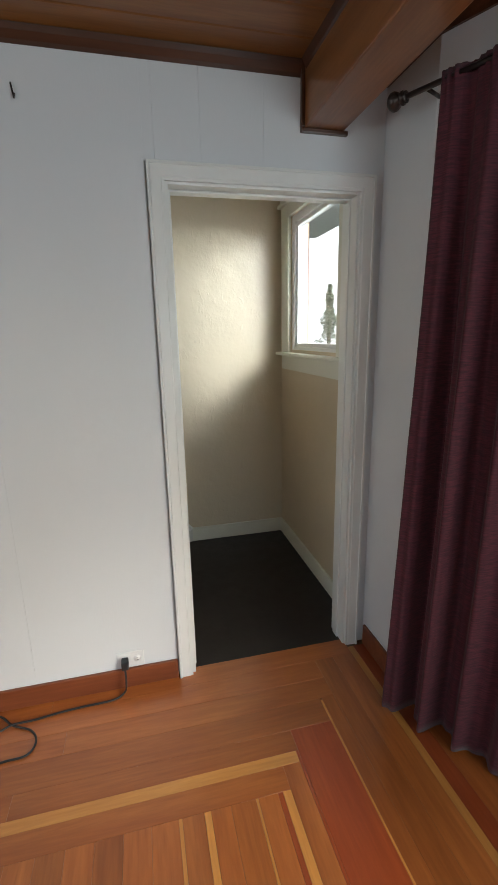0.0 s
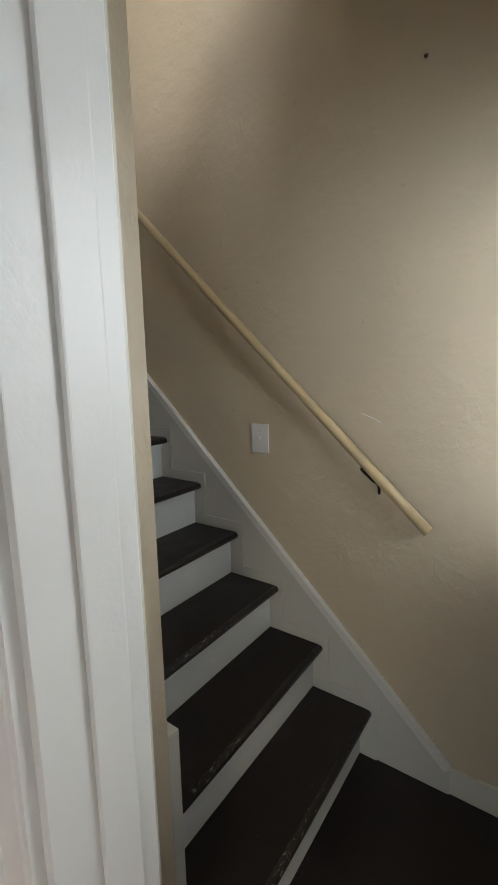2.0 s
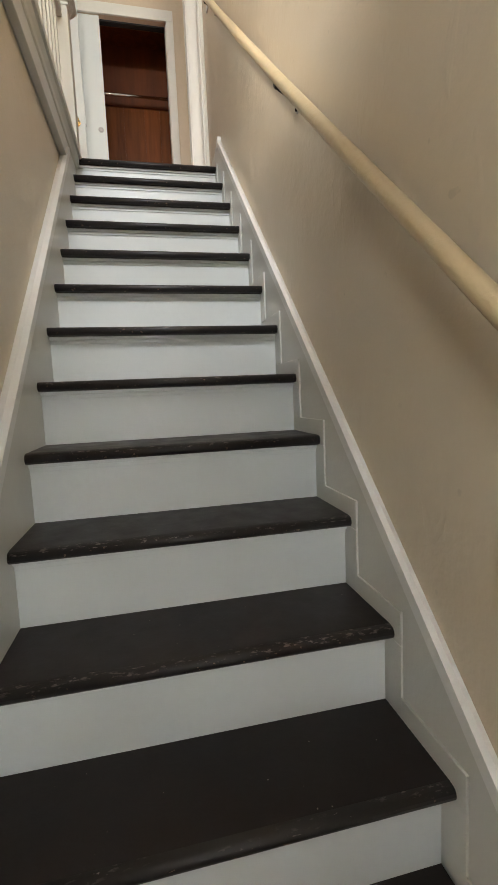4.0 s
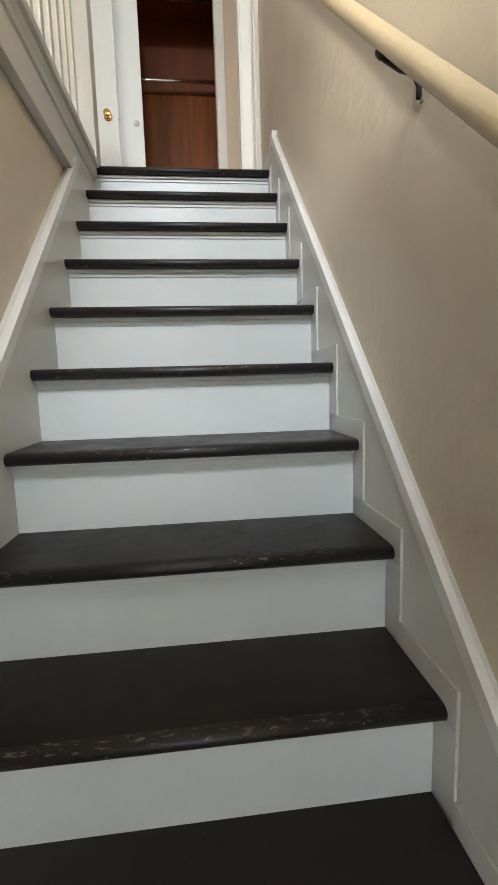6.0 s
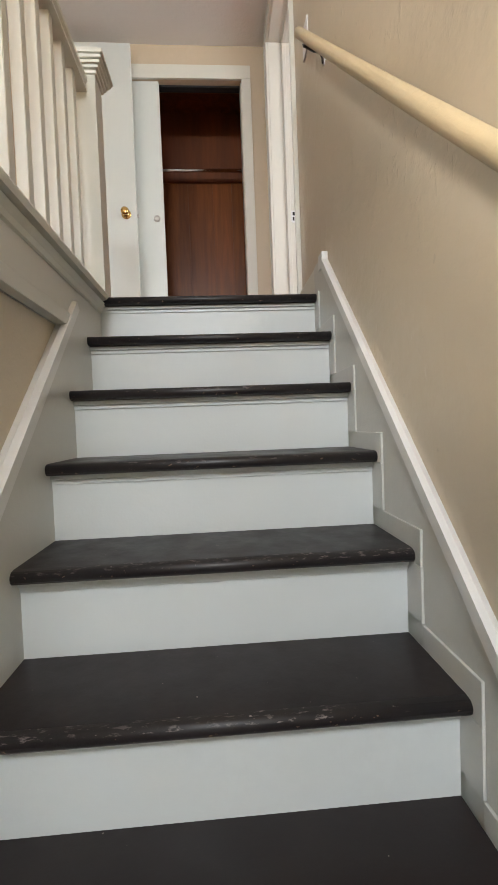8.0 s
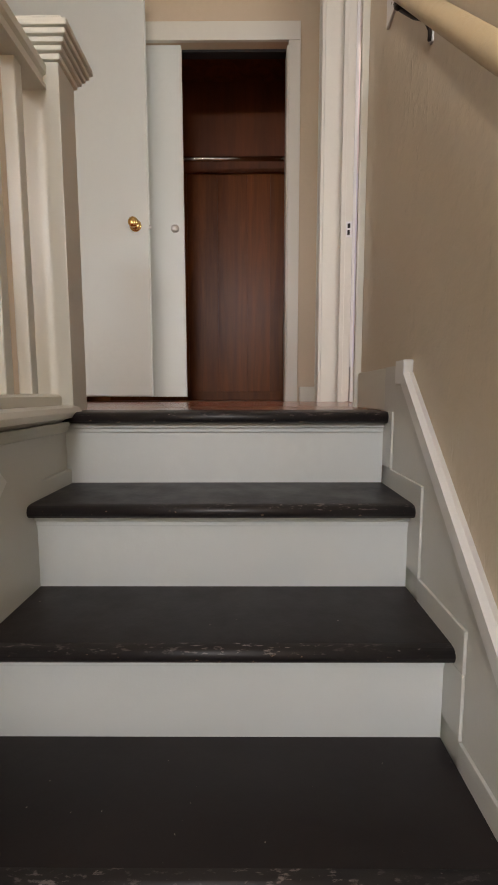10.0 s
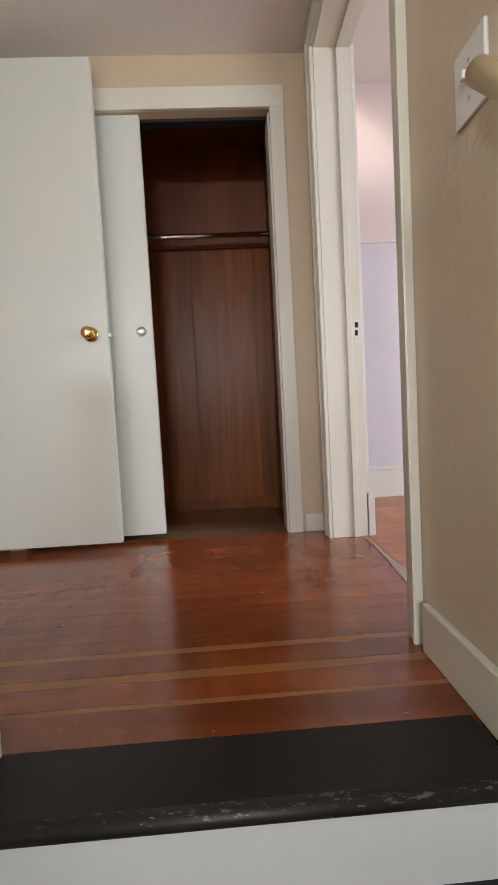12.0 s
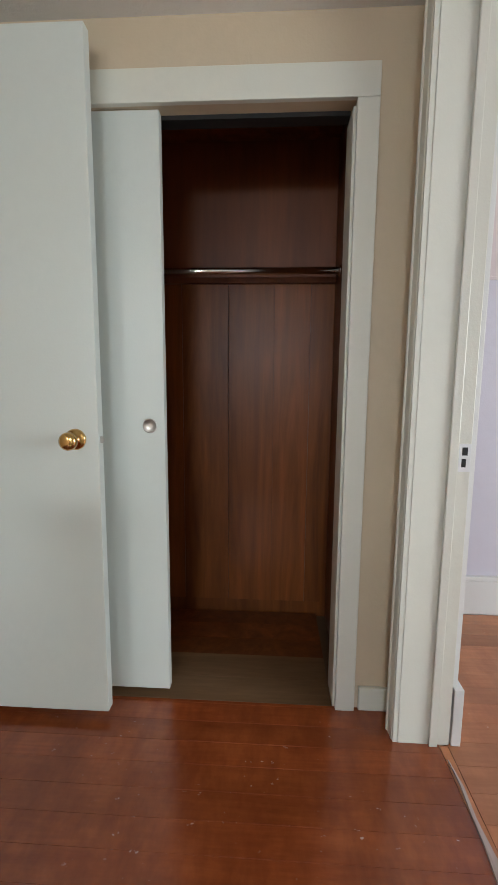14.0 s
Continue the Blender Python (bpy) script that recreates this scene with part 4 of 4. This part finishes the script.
lathe("finial", [(0.009, 0), (0.017, 0.002), (0.017, 0.007), (0.011, 0.010), (0.020, 0.013), (0.020, 0.018), (0.012, 0.022), (0.022, 0.030), (0.0275, 0.040), (0.0275, 0.050), (0.021, 0.059), (0.010, 0.063)], bay_point(-0.052, 0, 2.215), (-bx, -by, 0), M["bronze"], label="ball finial with rings")
tube("wall_bracket", [bay_point(0.01, 0, 2.215), bay_point(0.01, 0.085, 2.215)], 0.006, M["bronze"])
adopt(cr, before)

# ---- living room: wall hook, outlet, plug and cord ----
before = snap()
hk = thing("wall_nail_hook", (-0.425, YD - 0.008, 2.26), "small brown metal hook high on the white panelling", "hook")
tube("hook", [(-0.425, YD - 0.008, 2.285), (-0.424, YD - 0.014, 2.28), (-0.420, YD - 0.016, 2.25), (-0.417, YD - 0.024, 2.238), (-0.414, YD - 0.026, 2.25)], 0.0028, M["bronze"])
adopt(hk, before)
before = snap()
ol = thing("outlet", (-0.233, YD - 0.008, 0.066), "white double electrical outlet turned sideways above the baseboard", "outlet")
box("plate", -0.290, -0.176, YD - 0.013, YD - 0.008, 0.098, 0.168, M["plate"], bevel=0.002)
lathe("socket", [(0.017, 0), (0.016, 0.002)], (-0.205, YD - 0.013, 0.133), (0, -1, 0), M["plate"], n=20)
lathe("socket", [(0.017, 0), (0.016, 0.002)], (-0.258, YD - 0.013, 0.133), (0, -1, 0), M["plate"], n=20)
# black strips paint the shade inside the socket's slots
for dz in (-0.006, 0.006):
    box("slot", -0.208, -0.199, YD - 0.0155, YD - 0.0152, 0.133 + dz - 0.001, 0.133 + dz + 0.001, M["dark"])
adopt(ol, before)
before = snap()
cd = thing("power_cord", (-0.5, 2.1, 0), "black power cord plugged into the wall and looping over the floor", "cable")
bm = bmesh.new()
add_box(bm, -0.272, -0.242, YD - 0.055, YD - 0.0155, 0.112, 0.150, 0.006)
finish("plug", bm, M["rubber"])
ctrl = [(-0.257, 2.245, 0.118), (-0.256, 2.225, 0.06), (-0.268, 2.235, 0.012), (-0.315, 2.212, 0.006), (-0.428, 2.208, 0.006), (-0.515, 2.203, 0.006), (-0.62, 2.19, 0.006), (-0.70, 2.178, 0.014), (-0.76, 2.155, 0.006), (-0.90, 2.10, 0.006), (-0.93, 2.02, 0.006), (-0.82, 1.99, 0.006), (-0.70, 2.02, 0.006), (-0.615, 2.028, 0.006), (-0.592, 2.08, 0.006), (-0.62, 2.138, 0.006), (-0.70, 2.185, 0.006), (-0.78, 2.25, 0.006), (-0.95, 2.24, 0.006), (-1.2, 2.20, 0.006)]


def smooth_line(c, n=8):
    out = []
    c = [Vector(p) for p in c]
    for i in range(len(c) - 1):
        p0, p1, p2, p3 = c[max(i - 1, 0)], c[i], c[i + 1], c[min(i + 2, len(c) - 1)]
        for k in range(n):
            t = k / n
            out.append(0.5 * ((2 * p1) + (p2 - p0) * t + (2 * p0 - 5 * p1 + 4 * p2 - p3) * t * t + (3 * p1 - p0 - 3 * p2 + p3) * t ** 3))
    return out + [c[-1]]


tube("cord", smooth_line(ctrl), 0.0042, M["rubber"], n=10)
adopt(cd, before)

# ---- vase on the ledge ----
before = snap()
vs = thing("vase", (-2.02, YL - 0.008, 3.045), "mottled pinkish stoneware vase with a dark unglazed foot", "vase")
lathe("body", [(0.042, 0.045), (0.052, 0.065), (0.064, 0.10), (0.073, 0.145), (0.077, 0.20), (0.073, 0.26), (0.058, 0.31), (0.036, 0.35), (0.026, 0.385), (0.030, 0.41)], (-2.02, YL - 0.008, 3.046), (0, 0, 1), M["stoneware"], n=32)
lathe("foot", [(0.022, 0.0), (0.031, 0.02), (0.0418, 0.0445)], (-2.02, YL - 0.008, 3.046), (0, 0, 1), M["umber"], label="dark unglazed foot", n=32)
adopt(vs, before)

# ---- outside: porch, lawn and trees ----
o = box("ground", -400, 400, -400, 400, -0.7, -0.6, M["grass"])
structure(o, "green lawn reaching the horizon")
o = box("porch_floor", XE + 0.09, 3.1, 2.2, 9.5, -0.25, -0.1, M["porch"])
structure(o, "grey painted porch floor")
o = box("porch_roof", XE + 0.09, 2.36, 0.9, 6.62, 2.757, 2.9, M["porch"])
structure(o, "grey painted porch ceiling")
before = snap()
pc = thing("porch_column", (1.49, 4.86, -0.1), "square rose-pink painted porch column", "column")
box("shaft", 1.42, 1.56, 4.80, 4.92, -0.1, 2.66, M["rose"], bevel=0.008)
box("capital", 1.395, 1.585, 4.775, 4.945, 2.66, 2.756, M["rose"], bevel=0.01)
adopt(pc, before)


m = bpy.data.materials.new("overcast_sky_glow")
m.use_nodes = True
nt = m.node_tree
nt.nodes.remove(nt.nodes["Principled BSDF"])
em = nt.nodes.new("ShaderNodeEmission")
em.inputs["Color"].default_value, em.inputs["Strength"].default_value = (0.93, 0.97, 1.0, 1), 1.5
nt.links.new(em.outputs[0], nt.nodes["Material Output"].inputs["Surface"])
bm = bmesh.new()
arc = [(90 * math.cos(g), 90 * math.sin(g)) for g in [math.radians(20 + 10 * k) for k in range(11)]]
lo = [bm.verts.new((x, y, -0.65)) for x, y in arc]
hi = [bm.verts.new((x, y, 60)) for x, y in arc]
for k in range(10):
    bm.faces.new((lo[k], lo[k + 1], hi[k + 1], hi[k]))
structure(finish("backdrop", bm, m), "bright white overcast sky behind the garden trees")


def conifer(x, y, h, seed):
    rnd = random.Random(seed)
    before = snap()
    t = thing("conifer_tree", (x, y, -0.6), "tall conifer beyond the garden, its green lightened for haze", "tree")
    lathe("trunk", [(0.30, 0), (0.2, h * 0.4), (0.05, h * 0.97)], (x, y, -0.6), (0, 0, 1), M["bark"], n=10)
    bm = bmesh.new()
    for _ in range(2600):
        f = rnd.random() ** 0.8
        z = 0.12 * h + f * 0.86 * h
        r = (1 - f) * h * 0.22 * (0.35 + 0.65 * rnd.random()) * (0.8 + 0.3 * math.sin(z * 2.1 + seed))
        a = rnd.random() * 6.283
        c = Vector((x + r * math.cos(a), y + r * math.sin(a), z - 0.6 - r * 0.25))
        s = 0.18 + 0.25 * rnd.random()
        p = [c + Vector((rnd.uniform(-s, s), rnd.uniform(-s, s), rnd.uniform(-s, s) * 0.5)) for _ in range(3)]
        bm.faces.new([bm.verts.new(q) for q in p])
    finish("crown", bm, M["leaf"])
    adopt(t, before)


conifer(27.0, 62.0, 9.0, 5)

# ---- floor boards and panelling boards ----
def floor_parts(base, boards):
    """boards: (x0, x1, y0, y1, top, material, name). Pieces alike in size share a mesh."""
    cache = {}
    for x0, x1, y0, y1, top, mm, name in boards:
        w, l = round(x1 - x0, 4), round(y1 - y0, 4)
        key = (w, l, mm.name, name)
        if key not in cache:
            bm = bmesh.new()
            e = 0.0 if mm is M["black"] else 0.0003
            add_box(bm, -w / 2 + e, w / 2 - e, -l / 2 + e, l / 2 - e, -0.02, 0, 0.0)
            top_e = [ed for ed in bm.edges if all(v_.co.z > -0.001 for v_ in ed.verts)]
            if e:
                bmesh.ops.bevel(bm, geom=top_e, offset=0.0004, segments=1, affect="EDGES")
            ob = finish(name, bm, mm)
            cache[key] = ob.data
        else:
            ob = new(name, cache[key])
        ob.location = ((x0 + x1) / 2, (y0 + y1) / 2, top)
        ob.parent = base
    return base


rnd = random.Random(11)
lf = structure(new("floor_living"), "varnished orange fir floor boards with a mitred border and yellow sapwood stripes")
boards = []
# border boards along the doorway wall, running with x
for y0, y1 in ((2.215, 2.32), (2.105, 2.215), (2.0, 2.105), (1.885, 2.0), (1.797, 1.885)):
    e = {2.215: 0.79, 2.105: 0.60, 2.0: 0.60, 1.885: 0.535, 1.797: 0.365}[y0]
    x = e
    first_cut = True
    while x > -3.0:
        ln = rnd.uniform(0.9, 1.9)
        boards.append((max(-3.0, x - ln), x, y0, y1, 0.0, M["firx"], "plank"))
        x -= ln
boards.append((-3.0, 0.355, 1.752, 1.797, 0.0, M["yelx"], "plank"))
x = 0.291
while x > -3.0:
    ln = rnd.uniform(0.9, 1.9)
    boards.append((max(-3.0, x - ln), x, 1.665, 1.752, 0.0, M["firx"], "plank"))
    x -= ln
# boards beside the exterior wall, running with y
boards.append((0.291, 0.355, -2.6, 1.752, 0.0, M["fir"], "plank"))
boards.append((0.262, 0.291, -2.6, 1.665, 0.0, M["yel"], "plank"))
boards.append((0.365, 0.535, -2.6, 1.885, 0.0, M["red"], "plank"))
boards.append((0.355, 0.365, -2.6, 1.797, 0.0, M["red"], "plank"))
boards.append((0.535, 0.543, -2.6, 1.99, 0.0, M["yel"], "plank"))
boards.append((0.543, 0.60, -2.6, 2.0, 0.0, M["fir"], "plank"))
boards.append((0.60, 0.69, -2.6, 2.215, 0.0, M["fir"], "plank"))
boards.append((0.69, 0.79, -2.6, 2.215, 0.0, M["fir"], "plank"))
boards.append((0.79, 0.82, -2.6, 2.26, 0.0, M["yel"], "plank"))
boards.append((0.82, 0.885, -2.6, 2.26, 0.0, M["red"], "plank"))
x = 0.885
while x < ex - 0.02:
    boards.append((x, min(x + 0.1, ex), -2.6, JY + (0.885 - x) * 1.9, 0.0, M["fir"], "plank"))
    x += 0.1
# field boards, running with y
field = [(0.018, "red"), (0.068, "fir"), (0.008, "yel"), (0.085, "fir"), (0.066, "fir"), (0.022, "yel"), (0.07, "fir"), (0.012, "yel")]
x = 0.262
while x > -1.6:
    ww, mn = field.pop(0) if field else (0.085, "fir")
    y = 1.665
    while y > -2.6:
        ln = rnd.uniform(1.2, 2.4)
        boards.append((x - ww, x, max(-2.6, y - ln), y, 0.0, M[mn], "plank"))
        y -= ln
    x -= ww
boards.append((-3.0, x, -2.6, 1.665, 0.0, M["fir"], "plank"))
floor_parts(lf, boards)

ld = structure(new("floor_landing"), "black painted floor boards of the stair landing")
boards = []
x = XE
while x > -0.33:
    w = min(0.083, x + 0.331)
    boards.append((x - w, x, 2.32, YW, -0.001, M["black"], "plank"))
    x -= 0.083
floor_parts(ld, boards)

uf = structure(new("floor_upper"), "worn red fir floor boards of the upper hall")
boards = []
x = XT - 0.155
seq = [(0.095, "hall"), (0.014, "hally"), (0.075, "hall"), (0.030, "hally"), (0.075, "hall"), (0.022, "hally"), (0.06, "hall")]
while x > XC + 0.001:
    w, mn = seq.pop(0) if seq else (0.083, "hall")
    w = min(w, x - XC)
    y = YW + 0.125
    y = YW if x > -3.46 + 0.02 else YW + 0.125
    while y > 1.35:
        ln = rnd.uniform(1.5, 3.0)
        boards.append((x - w, x, max(1.35, y - ln), y, Z2, M[mn], "plank"))
        y -= ln
    x -= w
y = 1.35
x = XT - 0.155
while x < XE - 0.05:
    w = 0.083
    boards.append((x, min(x + w, XE), 1.35, YL - 0.17, Z2, M["hall"], "plank"))
    x += w
for xa, xb, mn in ((-4.60, -4.47, "bare"), (-4.74, -4.60, "bare"), (-4.86, -4.74, "brown"), (-4.98, -4.86, "brown"), (-5.09, -4.98, "brown")):
    boards.append((xa, xb, 2.245, 3.455, Z2 + (0.0 if mn == "bare" else -0.002), M[mn], "plank"))
floor_parts(uf, boards)

bf = structure(new("floor_bedroom"), "pale worn orange fir floor boards of the bedroom")
boards = [(XA + 0.02, XB - 0.02, YW + 0.126, YW + 0.152, Z2, M["roomfir"], "threshold")]
edge = [(-4.27, 3.772, 0.004), (-4.19, 3.775, 0.008), (-4.10, 3.768, 0.010), (-4.02, 3.766, 0.016), (-3.94, 3.757, 0.034), (-3.87, 3.752, 0.052), (-3.80, 3.747, 0.046), (-3.73, 3.742, 0.060), (-3.66, 3.733, 0.050), (-3.58, 3.727, 0.040), (-3.49, 3.722, 0.038)]
bm = bmesh.new()
near = [bm.verts.new((x, y, Z2 + 0.0035)) for x, y, w in edge]
far = [bm.verts.new((x + 0.01, y + w, Z2 + 0.0015)) for x, y, w in edge]
down = [bm.verts.new((x, y - 0.002, Z2 - 0.001)) for x, y, w in edge]
for k in range(len(edge) - 1):
    bm.faces.new((near[k], near[k + 1], far[k + 1], far[k]))
    bm.faces.new((down[k], down[k + 1], near[k + 1], near[k]))
finish("worn_strip", bm, M["worn"], bf, "ragged pale worn edge of old floor covering")
y = YW + 0.153
x = -5.13
while x < -2.06:
    y = YW + 0.153
    while y < 6.6:
        ln = rnd.uniform(0.5, 1.6)
        boards.append((x, x + 0.0877, y, min(6.6, y + ln), Z2, M["roomfir"], "plank"))
        y += ln
    x += 0.0877
floor_parts(bf, boards)

pn = structure(new("panelling_living"), "white painted vertical panelling boards")
seams = [-2.95, -2.30, -1.72, -1.16, -0.62, 0.006, 0.168, 0.398, JX]
for a_, b_ in zip(seams, seams[1:]):
    segs = [(a_, b_, 0.0)]
    if b_ > -0.03:
        segs = [(a_, b_, 2.09)]
        if a_ < -0.03:
            segs = [(a_, -0.031, 0.0), (-0.031, b_, 2.09)]
        if b_ > 0.86:
            segs = [(a_, 0.851, 2.09), (0.851, b_, 0.0)]
    for xa_, xb_, z0 in segs:
        bm = bmesh.new()
        add_box(bm, xa_ + (0.0002 if xa_ == a_ else 0), xb_ - (0.0002 if xb_ == b_ else 0), YD - 0.008, YD, z0, ZL - 0.001, 0.0004, 1)
        finish("panel", bm, M["panel"], pn)
